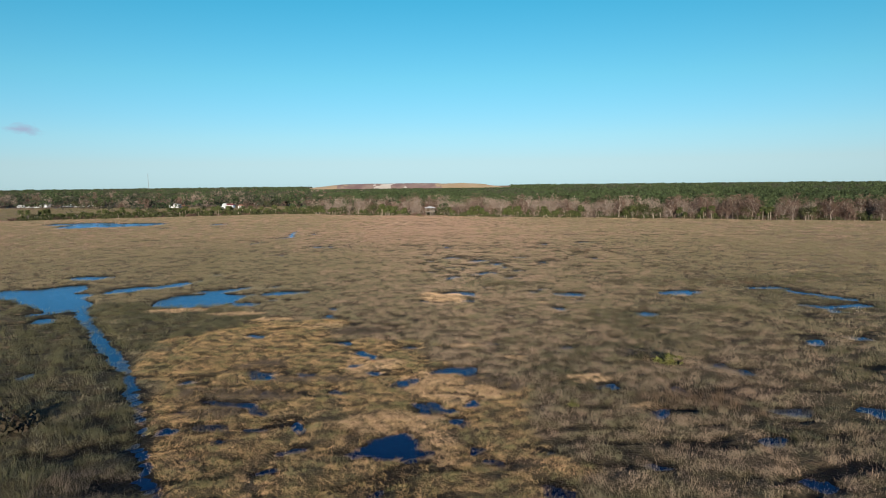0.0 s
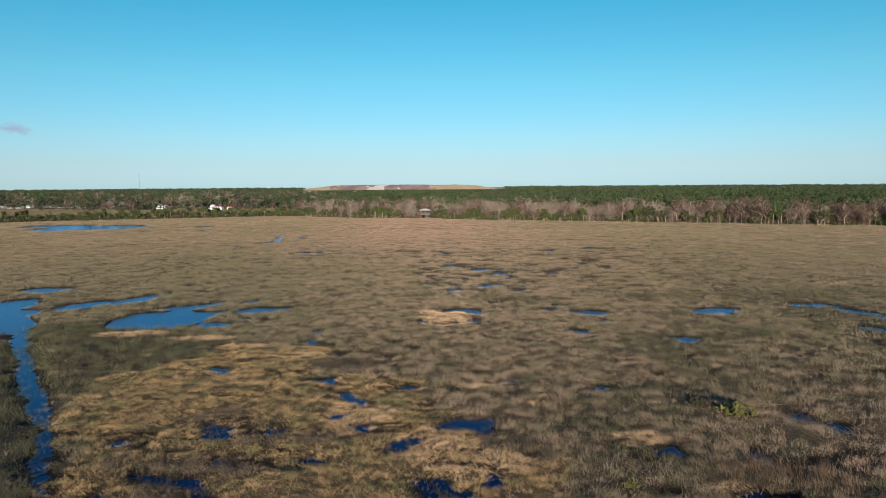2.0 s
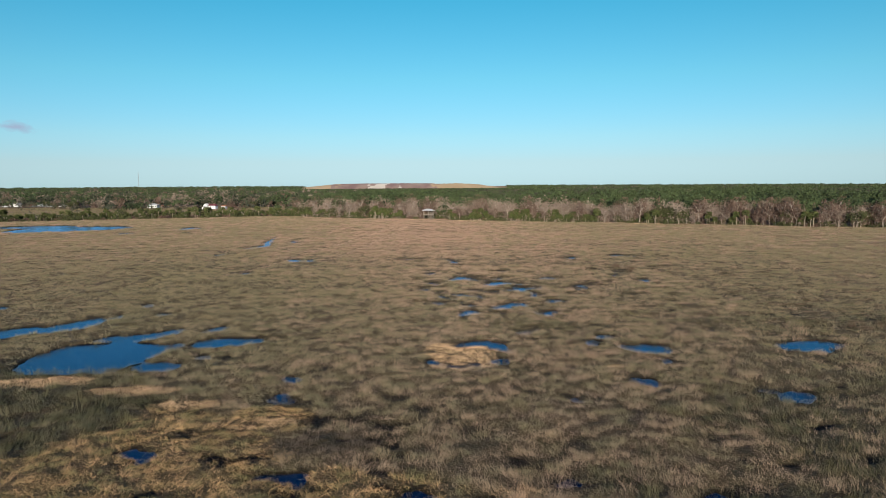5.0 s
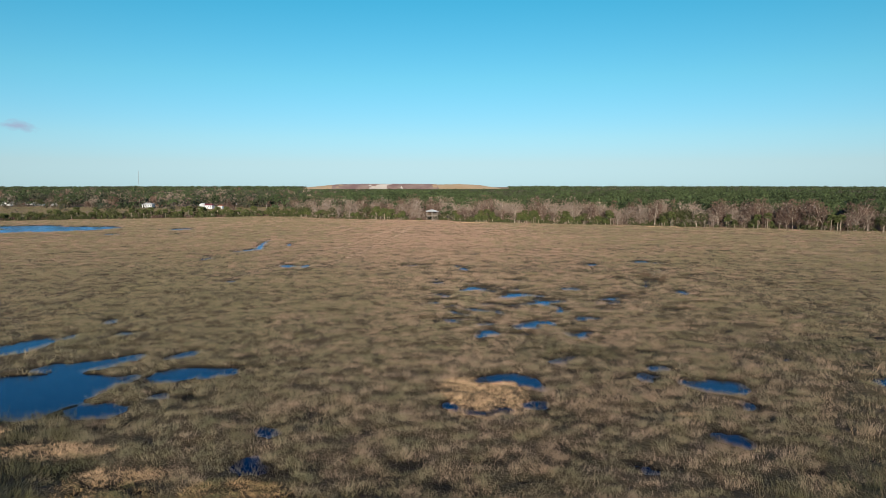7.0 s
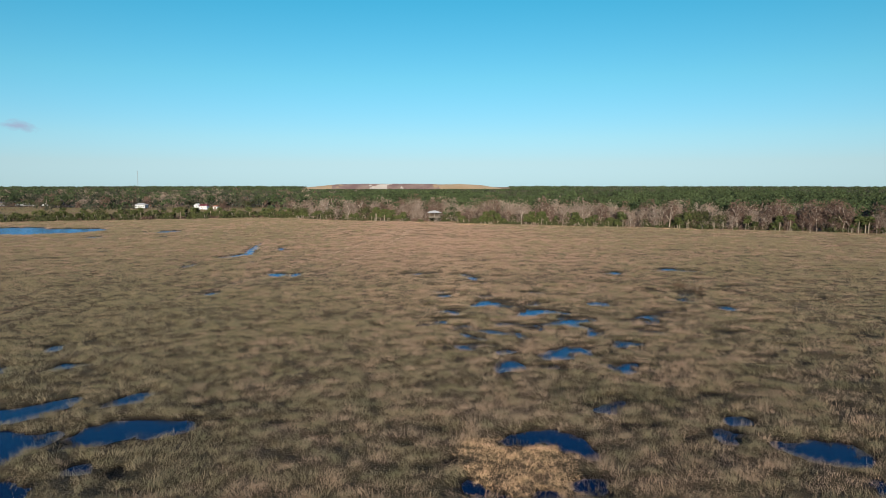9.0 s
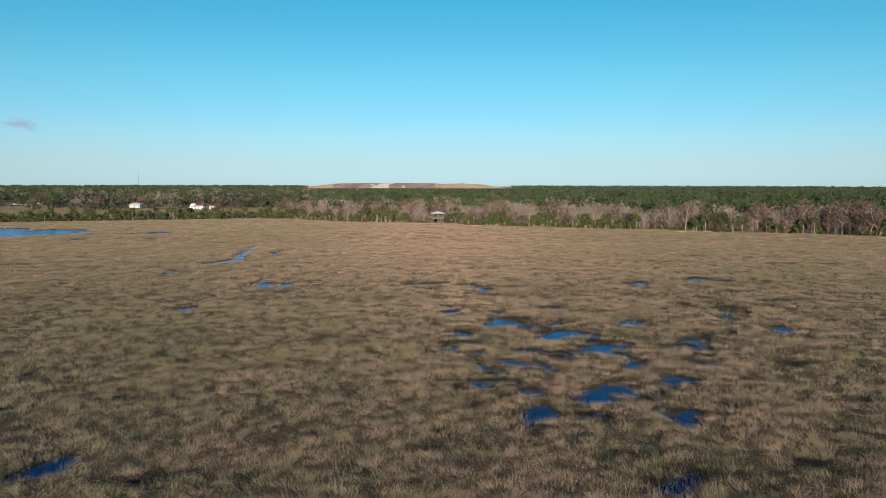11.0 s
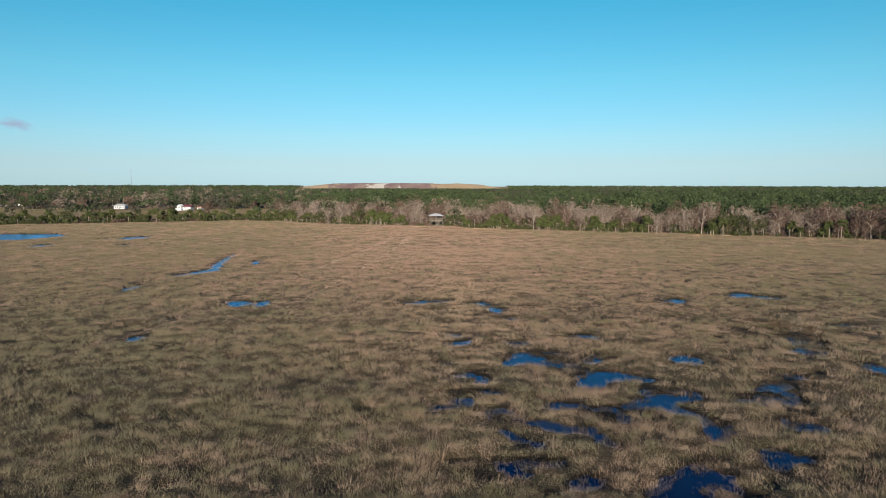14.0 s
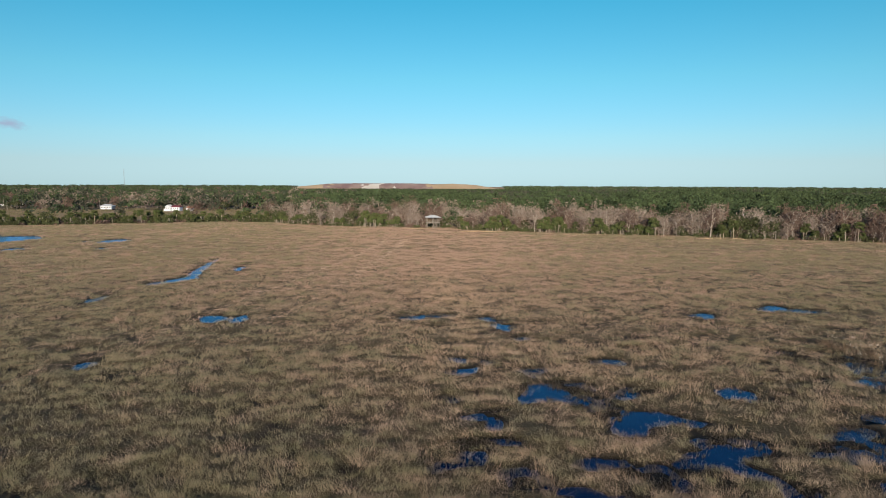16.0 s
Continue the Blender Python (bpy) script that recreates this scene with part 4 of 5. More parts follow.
def build_front_trees():
    gen = np.random.default_rng(23)
    palms = [tree("cabbage_palm", palm_shape, gen, h, M_PALM, M_PALMTRUNK, "cabbage palm with a pale trunk and shaggy green crown", "palm tree", "palms along the marsh edge", "fronds") for h in (2.6, 3.4, 4.1, 5.0)]
    bares = [tree("bare_tree", bare_shape, gen, h, m, M_BARK, l, "tree", "bare trees along the marsh edge", "twig_crown") for h, m, l in
             ((9.5, M_TWIG, "leafless grey hardwood tree at the marsh edge"), (10.8, M_TWIG, "leafless grey hardwood tree at the marsh edge"), (11.6, M_TWIG, "leafless grey hardwood tree at the marsh edge"),
              (9.0, M_TWIGRED, "leafless tree with reddish brown winter twigs"), (10.5, M_TWIGRED, "leafless tree with reddish brown winter twigs"))]
    oaks = [tree("live_oak", oak_shape, gen, h, M_OAK, M_BARK, "broad dark green live oak at the marsh edge", "tree", "oaks along the marsh edge") for h in (8.0, 9.6)]
    pines = [tree("pine", pine_shape, gen, h, M_PINE, M_BARK, "tall green pine behind the marsh edge", "tree", "pines behind the marsh edge") for h in (11.5, 13.0)]
    shrubs = [tree("shrub", shrub_shape, gen, h, m, M_BARK, "low scrub bush at the foot of the trees", "shrub", "shrubs along the marsh edge", "foliage") for h, m in ((1.8, M_OAK), (2.2, M_OAK), (1.5, M_TWIGRED))]
    used = set()

    def put(pool, x, y, scale=1.0):
        ob = pool[int(gen.integers(len(pool)))]
        m = pose(x, y, float(height(np.array([x]), np.array([y]))[0]) - .05, 0, 0, float(gen.uniform(0, 360))) @ Matrix.Diagonal((scale, scale, scale * float(gen.uniform(.94, 1.08)), 1))
        if ob.name in used:
            copy_thing(ob, m)
        else:
            used.add(ob.name)
            ob.matrix_basis = m

    # the western strip: palms and scrub in front of the pasture
    for i in range(165):
        x = float(gen.uniform(-235, -62))
        put(palms, x, float(tree_front(x)) + float(gen.uniform(.5, 17)), float(gen.uniform(.72, 1.02)))
    for i in range(45):
        x = float(gen.uniform(-235, -62))
        put(oaks, x, float(tree_front(x)) + float(gen.uniform(4, 18)), float(gen.uniform(.5, .66)))
    for i in range(130):
        x = float(gen.uniform(-236, -62))
        put(shrubs, x, float(tree_front(x)) + float(gen.uniform(0, 12)), float(gen.uniform(1.1, 1.8)))
    # clumps of palms in the hardwood edge
    for cx, n, w in ((-55, 9, 8), (-40, 4, 5), (-24, 4, 5), (-8, 16, 5), (2, 8, 4), (33, 4, 2), (45, 14, 8), (67, 20, 9), (87, 16, 7), (101, 7, 5), (127, 5, 3), (152, 4, 4), (164, 4, 3), (186, 4, 5)):
        for i in range(n):
            x = cx + float(gen.normal(0, w * .5))
            put(palms, x, float(tree_front(x)) + float(gen.uniform(.3, 4.5)), float(gen.uniform(.72, 1.1)))
    # low oaks, many of them added to stand for the shade inside the wood
    for i in range(95):
        x = float(gen.uniform(-62, 262))
        put(oaks, x, max(float(tree_front(x)), 442 if 10 < x < 28 else 0) + float(gen.uniform(5, 17)), float(gen.uniform(.5, .85)))
    for cx, n in ((-58, 3), (-30, 2), (133, 6), (137, 4), (178, 3), (205, 3)):
        for i in range(n):
            x = cx + float(gen.normal(0, 4))
            put(oaks, x, float(tree_front(x)) + float(gen.uniform(1, 8)), float(gen.uniform(1.1, 1.4)))
    for i in range(265):
        x = float(gen.uniform(-64, 262)) if i < 190 else float(gen.uniform(95, 262))
        if 10 < x < 28:
            y = 443 + float(gen.uniform(0, 10))
        else:
            y = float(tree_front(x)) + float(gen.uniform(1, 22))
        pool = bares[3:] if x > 150 and gen.uniform() < .7 else bares
        put(pool, x, y, float(gen.uniform(.62, 1.1)))
    for i in range(150):
        x = float(gen.uniform(-64, 262))
        put(shrubs, x, max(float(tree_front(x)), 441 if 10 < x < 28 else 0) + float(gen.uniform(2.5, 9)), float(gen.uniform(.8, 1.4)))
    # scattered taller trees round the houses and along the far side of the pasture
    for i in range(130):
        x = float(gen.uniform(-420, -60))
        y = 640 + .35 * max(0, -x - 240) + float(gen.uniform(0, 60))
        if (abs(x + 200) > 24 and abs(x + 152) > 24 or y > 672) and not -392 < x < -312:
            pool, k = ((oaks, 1.15), (oaks, 1.0), (pines, .95), (bares, .8))[int(gen.integers(4))]
            put(pool, x, y, k * float(gen.uniform(.75, 1.1)))
    for i in range(40):
        x = float(gen.uniform(-60, 262))
        put(pines, x, float(tree_front(x)) + float(gen.uniform(22, 40)), float(gen.uniform(.85, 1.02)))


def woods_net(x, y, tall, wide, gen, low, count, size, thin=1.0, dome=False):
    n = len(x)
    az, el = gen.uniform(0, 2 * math.pi, (n, count)), gen.uniform(0, 1, (n, count))
    r = wide[:, None] * np.sqrt(gen.uniform(.05, 1, (n, count))) * (1.0 - .55 * el)
    z = tall[:, None] * (low + (1 - low) * el)
    if dome:
        el = np.sqrt(gen.uniform(0, 1, (n, count)))
        r = wide[:, None] * np.sqrt(1 - el * el * .98)
        z = tall[:, None] * low + (tall * (1 - low))[:, None] * el
    c = np.stack([x[:, None] + np.cos(az) * r, y[:, None] + np.sin(az) * r, z], -1).reshape(-1, 3)
    face = np.stack([np.cos(az) * np.sqrt(1 - el * el * .9), np.sin(az) * np.sqrt(1 - el * el * .9), el], -1).reshape(-1, 3)
    return flakes(c, np.repeat(size, count), gen, .3, thin, .75 if dome else .3, face if dome else None)


def build_woods():
    gen = np.random.default_rng(31)
    nets = {"bare": [], "red": [], "pine": [], "mix": []}
    for d0, d1, n in ((420, 700, 3800), (700, 1100, 4200), (1100, 1900, 4400), (1900, 4700, 5600)):
        # even over the fan of ground that opens to the north
        d = np.sqrt(gen.uniform(d0 ** 2, d1 ** 2, int(n * 1.0)))
        a = gen.uniform(-.66, .72, len(d))
        x, y = d * np.sin(a), d * np.cos(a)
        back = y - tree_front(x)
        keep = (back > 9) & (y > 300) & ~((np.abs(x - 19) < 9) & (y < 446))
        field = (x < -72) & (y < 640 + 30 * (wave(x, y, 90, 3) - .5) + np.clip(-x - 240, 0, 200) * .4) & (back > 16)
        field |= (x < -95) & (x > -170) & (np.abs(y - 640) < 14)
        keep &= ~field & ~((x < -232) & (y < 640))
        hill = (d > 1250) & (x / y > -.125) & (x / y < .16)
        keep &= ~(hill & (d > 2900))
        keep &= (np.hypot((x + 201) / 18, (y - 645) / 20) > 1) & (np.hypot((x + 152) / 20, (y - 630) / 20) > 1)
        clear = (d > 700) & (wave(x, y, 260, 9) > .74)
        keep &= ~clear
        x, y, d, back = x[keep], y[keep], d[keep], back[keep]
        drop = np.clip((d - 500) / 4300, 0, 1) * 3.6
        tall = (10.4 + 3.4 * wave(x, y, 60, 12) - .6) * gen.uniform(.42, 1.18, len(x)) - drop
        belt = back + 50 * (wave(x, y, 45, 14) - .5)
        pick = np.where((belt < np.where(x > 110, 52, 95)) & (x > -75), 0, 1)
        pick = np.where((pick == 0) & (gen.uniform(0, 1, len(x)) < np.where(x > 120, .6, .3)), 2, pick)
        pick = np.where((pick < 3) & (pick != 1) & (gen.uniform(0, 1, len(x)) < .30), 1, pick)
        mixed = (x < -60) & (d < 1400)
        pick = np.where(mixed | ((d > 600) & (wave(x, y, 130, 17) > .62)), 3, pick)
        draw = gen.uniform(0, 1, len(x)) + .5 * (wave(x, y, 40, 18) - .5)
        pick = np.where(mixed & (draw < .36), np.where(gen.uniform(0, 1, len(x)) < .7, 0, 2), np.where(mixed & (draw > .74), 1, pick))
        tall = np.where(pick == 1, tall, tall * .93) * np.where(mixed, gen.uniform(.7, 1.2, len(x)), 1)
        low = (d > 900) & (x / y > -.125) & (x / y < .16)
        tall = np.where(low, np.minimum(tall, np.clip(20 - .0070 * d, 1.5, 12)), tall)
        size = (d / 480) ** .62
        for k, name, low, thin in ((0, "bare", .25, 1.9), (1, "pine", .45, 1.0), (2, "red", .25, 1.9), (3, "mix", .04, 1.1)):
            j = pick == k
            if j.any():
                count = 62 if d1 <= 700 else 38 if d1 <= 1100 else 22 if d1 <= 1900 else 14
                nets[name].append(woods_net(x[j], y[j], tall[j], 4.6 * size[j] * gen.uniform(.5, 1.3, int(j.sum())), gen, low, count, (1.15 if k != 0 else .95) * size[j] ** 1.15, thin, k in (1, 3)))
    for name, ob_name, material, label in (("bare", "bare_woods", M_TWIG, "leafless grey hardwoods behind the marsh edge"), ("red", "brown_woods", M_TWIGRED, "leafless reddish brown hardwoods behind the marsh edge"),
                                           ("pine", "pine_woods", M_PINE, "green pine woods reaching to the horizon"), ("mix", "mixed_woods", M_WOODMIX, "mixed brown and green woods in the distance")):
        stuff(ob_name, nets[name], material, label, "woods")


def build_pasture():
    """Dry grass of the open field behind the western palms."""
    gen = np.random.default_rng(37)
    x, y = scatter(-560, -72, 450, 720, .065, gen)
    keep = (y > tree_front(x) + 14) & (y > 440 + np.clip((x + 236) * -.3, 0, 60)) & (y < 700)
    x, y = x[keep], y[keep]
    n = len(x)
    stuff("pasture_grass", [blades(x, y, np.zeros(n) + .03, gen.uniform(.35, .8, n), np.full(n, 2.2), 7, .9, np.full(n, .75), gen, .2)], M_FIELD, "dry yellow-green pasture behind the palms", "grass")


build_front_trees()
build_woods()
build_pasture()


# ---- observation tower at the marsh edge ----
def build_tower(x, y, turn):
    ob = thing("observation_tower", "weathered timber observation tower with a grey hipped metal roof", "tower")
    z0 = -.3
    for px in (-2.6, 0, 2.6):
        for py in (-2.2, 2.2):
            part("post", boxes((px - .085, px + .085, py - .085, py + .085, z0, 5.1)), M_TIMBER, ob)
    part("deck", boxes((-2.9, 2.9, -2.5, 2.5, 2.75, 2.95)), M_TIMBER, ob)
    for py in (-2.3, 2.3):
        part("beam", boxes((-2.9, 2.9, py - .08, py + .08, 2.5, 2.75)), M_TIMBER, ob)
    part("roof", roof_shape(-3.4, 3.4, -3.0, 3.0, 5.05, .95, 1.2), M_ROOFGREY, ob, "light grey hipped metal roof")
    for zz in (3.4, 3.95):
        for py in (-2.45, 2.45):
            part("rail", boxes((-2.8, 2.8, py - .05, py + .05, zz - .05, zz + .05)), M_TIMBER, ob)
        for px in (-2.8, 2.8):
            part("rail", boxes((px - .05, px + .05, -2.4, 2.4, zz - .05, zz + .05)), M_TIMBER, ob)
    # dark sheet at the back, standing in for the shade under the roof
    part("panel", boxes((-2.5, -.2, 2.05, 2.12, 2.97, 4.3)), M_CATTAIL, ob)
    for px in (.55, 1.75):
        bm = boxes((px - .05, px + .05, -1.9, 2.0, -.12, .12))
        bmesh.ops.transform(bm, verts=bm.verts[:], matrix=Matrix.Translation((0, 0, 1.3)) @ Matrix.Rotation(math.atan2(2.8, 3.9), 4, 'X'))
        part("stair_string", bm, M_TIMBER, ob)
    for i in range(13):
        yy, zz = -1.75 + i * .28, .1 + i * .2
        part("tread", boxes((.5, 1.8, yy, yy + .26, zz, zz + .05)), M_TIMBER, ob)
    ob.matrix_basis = pose(x, y, .1, 0, 0, turn)


build_tower(19.5, 436.0, 4)


# ---- houses beyond the pasture ----
def window_part(ob, x, y, z, w, h):
    win = part("window", boxes((x - w / 2, x + w / 2, y - .09, y, z, z + h)), M_WHITE, ob)
    part("pane", boxes((x - w / 2 + .08, x + w / 2 - .08, y - .12, y - .06, z + .08, z + h - .08)), M_GLASS, win)


def build_white_house(x, y):
    ob = thing("white_house", "white raised house with a light grey hipped roof", "house")
    part("wall", boxes((-6, 6, 0, 8, 1.0, 3.8)), M_WHITE, ob)
    part("roof", roof_shape(-6.7, 6.7, -.8, 8.8, 3.8, 1.6, 6), M_ROOFGREY, ob, "light grey hipped metal roof")
    for px in (-5.6, -2.8, 0, 2.8, 5.6):
        part("pier", boxes((px - .25, px + .25, .1, .6, 0, 1.0)), M_TIMBER, ob)
    for px in (-4.4, -1.8, 1.8, 4.4):
        window_part(ob, px, 0, 1.9, 1.2, 1.3)
    part("door", boxes((-.5, .5, -.08, 0, 1.05, 3.1)), M_TIMBER, ob)
    ob.matrix_basis = pose(x, y, 0, 0, 0, -6) @ Matrix.Diagonal((.68, .7, .82, 1))
    shed = thing("carport", "open dark carport beside the white house", "carport")
    for px in (-3, 3):
        for py in (0, 4):
            part("post", boxes((px - .1, px + .1, py - .1, py + .1, -.1, 2.4)), M_TIMBER, shed)
    part("roof", roof_shape(-3.4, 3.4, -.4, 4.4, 2.4, .5, 6.6, .1), M_ROOFBROWN, shed)
    shed.matrix_basis = pose(x + 10.5, y + 1, 0)


def build_red_roof_house(x, y):
    ob = thing("red_roof_house", "large white house with a red metal roof and two wings", "house")
    part("wall", boxes((-3, 9, 0, 9, 0, 4.1)), M_WHITE, ob)
    part("roof", roof_shape(-3.6, 9.7, -.7, 9.7, 4.1, 1.5, 9.5), M_ROOFRED, ob, "dark red metal roof")
    wing = part("wing", boxes((-8.2, -2.6, -2.2, 6, 0, 4.6)), M_WHITE, ob)
    bm = roof_shape(-4.6, 4.6, -3.3, 3.3, 4.6, 1.9, 9.2)
    bmesh.ops.transform(bm, verts=bm.verts[:], matrix=Matrix.Translation((-5.4, 1.9, 0)) @ Matrix.Rotation(radians(90), 4, 'Z'))
    part("wing_roof", bm, M_WHITE, ob, "white gabled wing roof")
    part("porch", boxes((-10.4, -8.2, -2.4, 4, 0, 2.6)), M_WHITE, ob)
    for px in (-1.6, 1.2, 4.0, 6.8):
        window_part(ob, px, 0, 2.3, 1.1, 1.2)
    for px in (-1.6, 6.8):
        window_part(ob, px, 0, .6, 1.1, 1.2)
    window_part(ob, -6.6, -2.2, 2.6, 1.0, 1.2)
    window_part(ob, -4.4, -2.2, 2.6, 1.0, 1.2)
    part("door", boxes((2.1, 3.1, -.08, 0, 0, 2.1)), M_TIMBER, ob)
    ob.matrix_basis = pose(x, y, 0, 0, 0, -8) @ Matrix.Diagonal((.56, .6, .70, 1))
    annex = thing("garage", "low white garage with a red-brown roof", "garage")
    part("wall", boxes((-2.6, 2.6, 0, 5, 0, 2.5)), M_WHITE, annex)
    part("roof", roof_shape(-3, 3, -.4, 5.4, 2.5, 1.0, 4), M_ROOFBROWN, annex)
    part("door", boxes((-1.3, 1.3, -.08, 0, 0, 2.1)), M_TIMBER, annex)
    annex.matrix_basis = pose(x + 10.8, y + 1.5, 0, 0, 0, -8) @ Matrix.Diagonal((.7, .8, .9, 1))


def build_small_house(x, y, w, roof, label, high=2.6):
    ob = thing("small_house", label, "house")
    part("wall", boxes((-w / 2, w / 2, 0, 6, 0, high)), M_WHITE, ob)
    part("roof", roof_shape(-w / 2 - .4, w / 2 + .4, -.5, 6.5, high, 1.5, w * .7), roof, ob)
    n = max(2, int(w / 3.5))
    for i in range(n):
        window_part(ob, -w / 2 + (i + .5) * w / n, 0, 1.0, 1.0, 1.1)
    ob.matrix_basis = pose(x, y, 0, 0, 0, float(rng.uniform(-12, 12)))


def build_trailer(x, y, turn):
    ob = thing("travel_trailer", "white travel trailer parked at the edge of the woods", "trailer", "trailers by the woods")
    bm = boxes((-3.6, 3.6, -1.2, 1.2, .7, 3.1))
    part("body", bm, M_WHITE, ob)
    for px in (-1.8, 1.6):
        window_part(ob, px, -1.2, 1.7, 1.1, .7)
    for px in (-.5, .45):
        for py in (-1.1, 1.1):
            bm = bmesh.new()
            bmesh.ops.create_cone(bm, cap_ends=True, segments=12, radius1=.38, radius2=.38, depth=.24, matrix=Matrix.Translation((px, py, .38)) @ Matrix.Rotation(radians(90), 4, 'X'))
            part("wheel", bm, M_TYRE, ob)
    part("hitch", boxes((-4.8, -3.6, -.1, .1, .55, .7), (-4.75, -4.6, -.06, .06, 0, .56)), M_STEEL, ob)
    ob.matrix_basis = pose(x, y, 0, 0, 0, turn)


def build_truck(x, y, turn):
    ob = thing("pickup_truck", "white pickup truck parked in the pasture", "truck", "parked trucks")
    bm = bmesh.new()
    side = [(-2.7, .55), (2.6, .55), (2.7, 1.05), (1.5, 1.2), (.75, 1.85), (-.7, 1.85), (-.85, 1.2), (-2.7, 1.2)]
    rows = [[bm.verts.new((px, py, pz)) for px, pz in side] for py in (-.95, .95)]
    bm.faces.new(rows[0])
    bm.faces.new(rows[1][::-1])
    for i in range(len(side)):
        j = (i + 1) % len(side)
        bm.faces.new((rows[0][j], rows[0][i], rows[1][i], rows[1][j]))
    part("body", bm, M_WHITE, ob)
    part("side_window", boxes((-.6, .8, -.97, -.95, 1.25, 1.7)), M_GLASS, ob)
    for px in (-1.7, 1.7):
        for py in (-.86, .86):
            bm = bmesh.new()
            bmesh.ops.create_cone(bm, cap_ends=True, segments=12, radius1=.4, radius2=.4, depth=.25, matrix=Matrix.Translation((px, py, .4)) @ Matrix.Rotation(radians(90), 4, 'X'))
            part("wheel", bm, M_TYRE, ob)
    ob.matrix_basis = pose(x, y, 0, 0, 0, turn)


build_white_house(-205.5, 652)
build_red_roof_house(-153.5, 636)
build_small_house(-151, 742, 4.5, M_ROOFGREY, "small low white shed with a pale roof", 1.3)
build_small_house(-323, 742, 7, M_ROOFBROWN, "white cottage with a red-brown roof", 2.6)
build_small_house(-326, 772, 8, M_ROOFGREY, "pale two-storey house among the trees", 4.6)
build_small_house(-364, 738, 9, M_ROOFGREY, "white cottage with a light grey roof", 2.6)
for tx, ty, ta in ((-377, 722, 10), (-338, 728, -8), (-331, 726, 5)):
    build_trailer(tx, ty, ta)
for tx, ty, ta in ((-369, 720, 0), (-361, 718, 12), (-323, 723, -5)):
    build_truck(tx, ty, ta)


# ---- far landmarks ----
def build_hill():
    xs, ys = np.linspace(-420, 560, 240), np.concatenate([np.linspace(3080, 3140, 8), np.linspace(3160, 3500, 12)])
    gx, gy = np.meshgrid(xs, ys)
    prof = np.interp(gx, [-420, -380, -330, -250, -130, -40, 60, 160, 205, 290, 350, 420, 480, 560], [-2, 7, 12, 19.5, 21.5, 20.8, 21.6, 20.5, 17.5, 20.5, 17.5, 9, -2, -2])
    rise = np.clip((gy - 3080) / 50, 0, 1)
    z = prof * (1 - (1 - rise) ** 2) + (2.6 * (wave(gx, gy, 34, 71) - .5) + 1.8 * (wave(gx, gy, 13, 72) - .5)) * rise
    nx, ny = len(xs), len(ys)
    i = (np.arange(ny - 1)[:, None] * nx + np.arange(nx - 1)[None, :]).ravel()
    quads = np.stack([i, i + 1, i + 1 + nx, i + nx], 1)
    ob = part("hill", (np.stack([gx.ravel(), gy.ravel(), z.ravel()], 1), quads), M_HILL, None, "long bare brown earth mound on the horizon")
    tagged(ob, category="hill", kind="structure")
    ob.data.materials.append(M_HILLGRASS)
    ob.data.materials.append(M_SHEET)
    mid = gx.ravel()[i]
    edge = mid + 70 * (wave(mid, gy.ravel()[i], 24, 73) - .5) + 60 * (wave(mid, gy.ravel()[i], 9, 74) - .5)
    which = np.where((edge > 170) | (edge < -260), 1, 0)
    which = np.where((wave(mid, gy.ravel()[i], 22, 77) > .93) & (edge < 190), 2, which)
    slope = mid + 80 - (gy.ravel()[i] - 3080) * .9 + 16 * (wave(mid, gy.ravel()[i], 18, 78) - .5)
    which = np.where((np.abs(slope) < 34 - .35 * (gy.ravel()[i] - 3080)) & (gy.ravel()[i] < 3160), 2, which)
    ob.data.polygons.foreach_set("material_index", which.astype(np.int32))


def build_mast(x, y, high):
    ob = thing("radio_mast", "thin steel lattice radio mast above the far woods", "mast")
    r = .9
    feet = [(r * math.cos(a), r * math.sin(a)) for a in (0.5, 2.6, 4.7)]
    for fx, fy in feet:
        part("leg", tube([(fx, fy, 0), (fx, fy, high)], (.26, .22), 5), M_STEEL, ob)
    pieces = []
    for i in range(int(high / 2.4)):
        for k in range(3):
            a, b = feet[k], feet[(k + 1) % 3]
            pieces.append(tube([(a[0], a[1], i * 2.4), (b[0], b[1], i * 2.4 + 2.4)], (.12, .12), 3))
    part("lattice", join(pieces), M_STEEL, ob)
    part("aerial", tube([(0, 0, high - 1), (0, 0, high + 4)], (.12, .05), 5), M_STEEL, ob)
    ob.matrix_basis = pose(x, y, 0)


build_hill()
build_mast(-1081, 3100, 76)


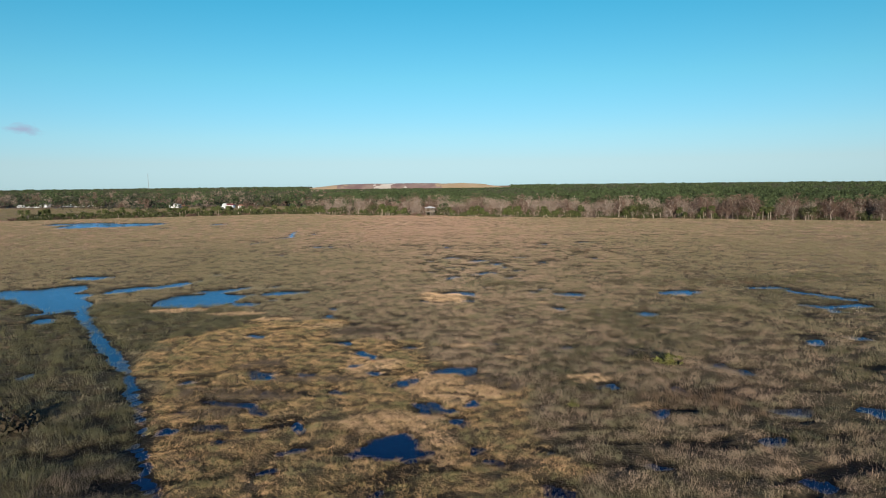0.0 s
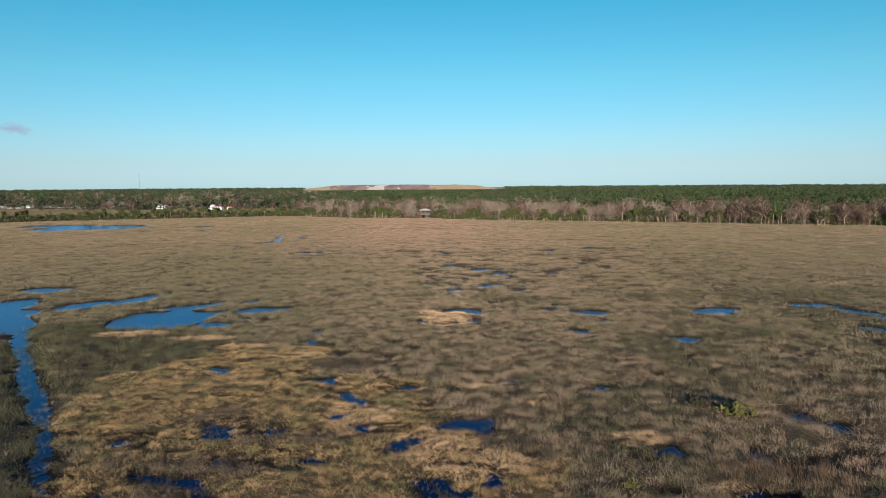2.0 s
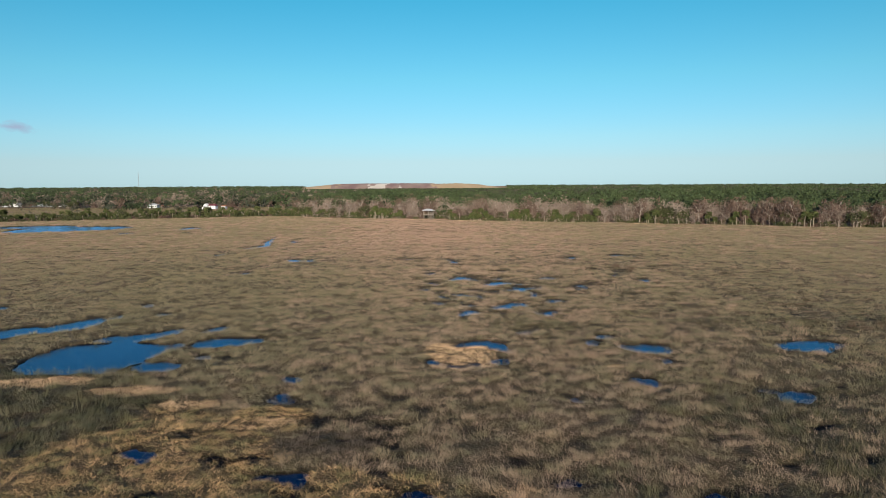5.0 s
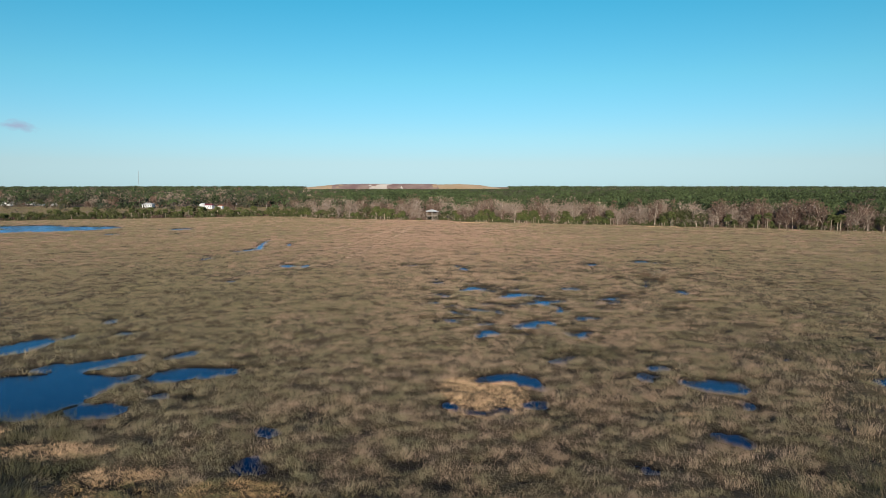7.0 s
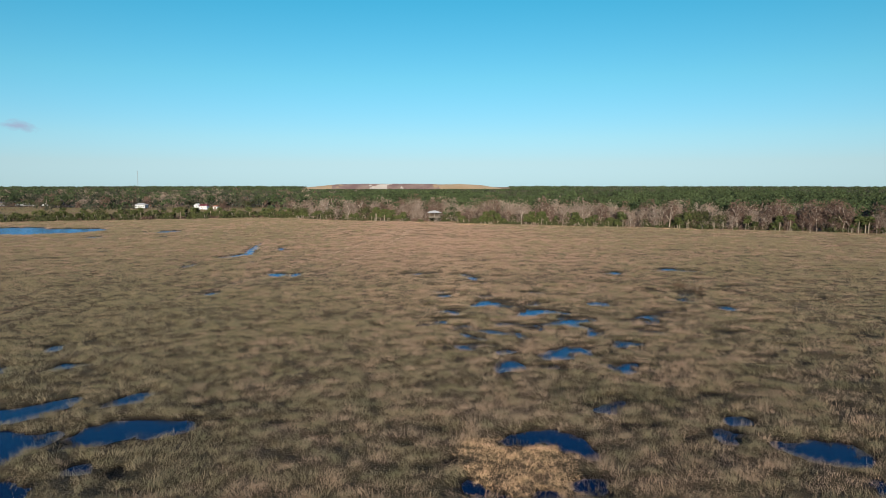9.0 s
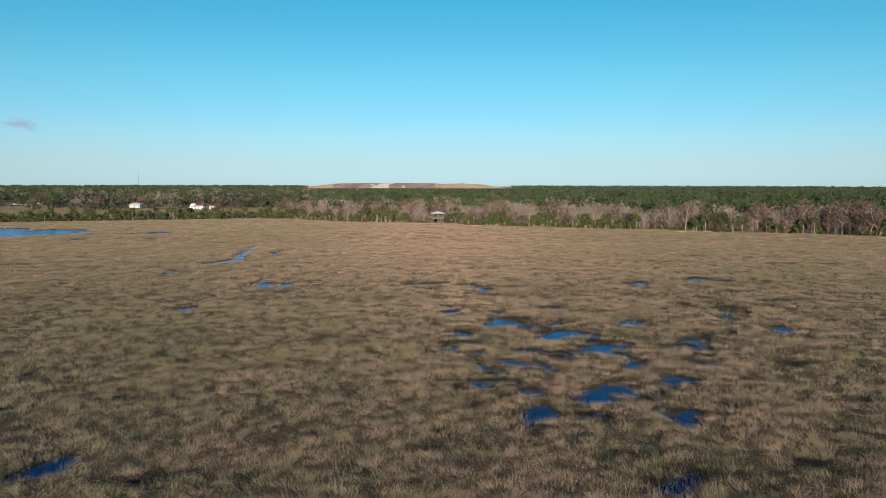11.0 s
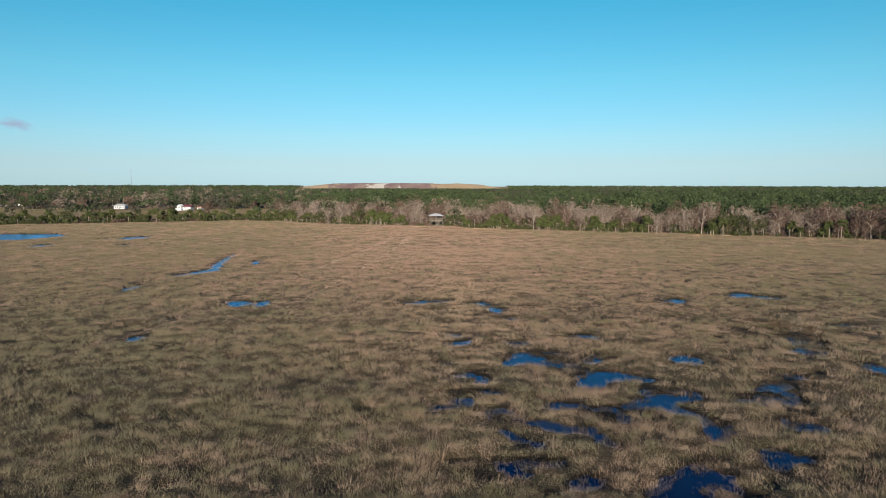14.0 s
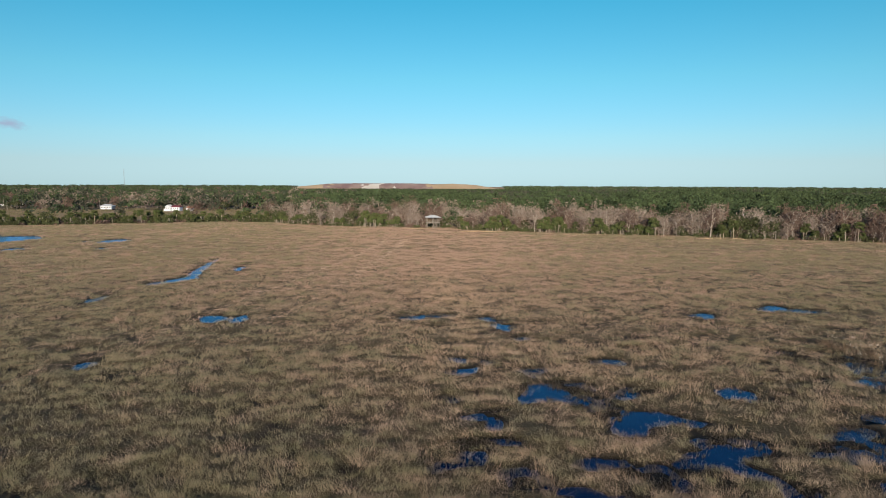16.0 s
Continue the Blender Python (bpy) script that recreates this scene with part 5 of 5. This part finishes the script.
# ---- odd things in the marsh ----
def build_marsh_bits():
    gen = np.random.default_rng(43)
    ob = thing("green_bush", "fresh yellow-green bush standing in the brown sedge", "bush")
    c = gen.normal(0, 1, (160, 3)) * (.55, .5, .42)
    c[:, 2] = np.abs(c[:, 2]) + .1
    part("foliage", flakes(c, .32, gen, 1.0, 1.6), M_GREENSHRUB, ob)
    part("stem", join([tube([(0, 0, -.2), (gen.normal(0, .35), gen.normal(0, .3), .8)], (.03, .012), 4) for i in range(7)]), M_BARK, ob)
    ob.matrix_basis = pose(30.2, 72.9, .1) @ Matrix.Scale(1.05, 4)
    ob = thing("dark_bush", "dark leafless bush beside the green bush", "bush")
    c = gen.normal(0, 1, (220, 3)) * (.62, .5, .42)
    c[:, 2] = np.abs(c[:, 2]) + .05
    tagged(part("twig_crown", flakes(c, .35, gen, .8, 2.0), M_DARKSHRUB, ob), kind="stuff")
    part("stem", join([tube([(0, 0, -.2), (gen.normal(0, .5), gen.normal(0, .4), 1.0)], (.03, .012), 4) for i in range(7)]), M_BARK, ob)
    ob.matrix_basis = pose(28.0, 74.9, .05) @ Matrix.Scale(.8, 4)
    ob = thing("willow_bush", "dark green willow bush among the rushes", "bush")
    c = gen.normal(0, 1, (420, 3)) * (1.5, .9, .6)
    c[:, 2] = np.abs(c[:, 2]) + .1
    part("foliage", flakes(c, .34, gen, .8, 1.5), M_DARKSHRUB, ob)
    part("stem", join([tube([(0, 0, -.2), (gen.normal(0, .8), gen.normal(0, .5), 1.2)], (.04, .015), 4) for i in range(9)]), M_BARK, ob)
    ob.matrix_basis = pose(-33.2, 57.5, .05)
    part_ob = part("fallen_log", tube([(31.5, 75.6, .3), (33.5, 75.1, .36), (35.6, 74.6, .28)], (.045, .05, .03), 8), M_CATTAIL, None, "brown fallen log lying across the sedge")
    tagged(part_ob, category="log")
    ob = thing("small_green_clump", "small bright green clump of fresh shoots", "plant")
    c = gen.normal(0, 1, (60, 3)) * (.35, .3, .22)
    c[:, 2] = np.abs(c[:, 2]) + .1
    part("foliage", flakes(c, .28, gen, 1.0, 1.6), M_GREENSHRUB, ob)
    part("stem", tube([(0, 0, -.2), (0, 0, .3)], (.02, .01), 4), M_BARK, ob)
    ob.matrix_basis = pose(16.2, 59.4, .05) @ Matrix.Scale(.65, 4)
    # white tufts over the northern cattails, and an eastern fringe in place of egrets
    vs = []
    for cx, cy, rx, ry, n in ((55.6, 203.5, 2.6, 4.6, 30), (53.4, 196.5, 1.3, 2.6, 12), (66, 96, 4, 2.2, 26)):
        for i in range(n):
            a, r = gen.uniform(0, 2 * math.pi), math.sqrt(gen.uniform(0, 1))
            vs.append((cx + rx * r * math.cos(a), cy + ry * r * math.sin(a), gen.uniform(.95, 1.35)))
    heads = []
    for p in vs:
        heads.append(tube([(p[0], p[1], -.1), p], (.012, .012), 3))
    stuff("dead_stalks", heads, M_GREYREED, "thin dead stalks in the cattail patch", "reeds")
    stuff("seed_heads", [tube([(p[0], p[1], p[2] - .07), (p[0], p[1], p[2]), (p[0] + .02, p[1], p[2] + .08)], (.015, .032, .015), 5) for p in vs], M_WHITETUFT, "small white tufts on dead stalks", "reeds")


build_marsh_bits()
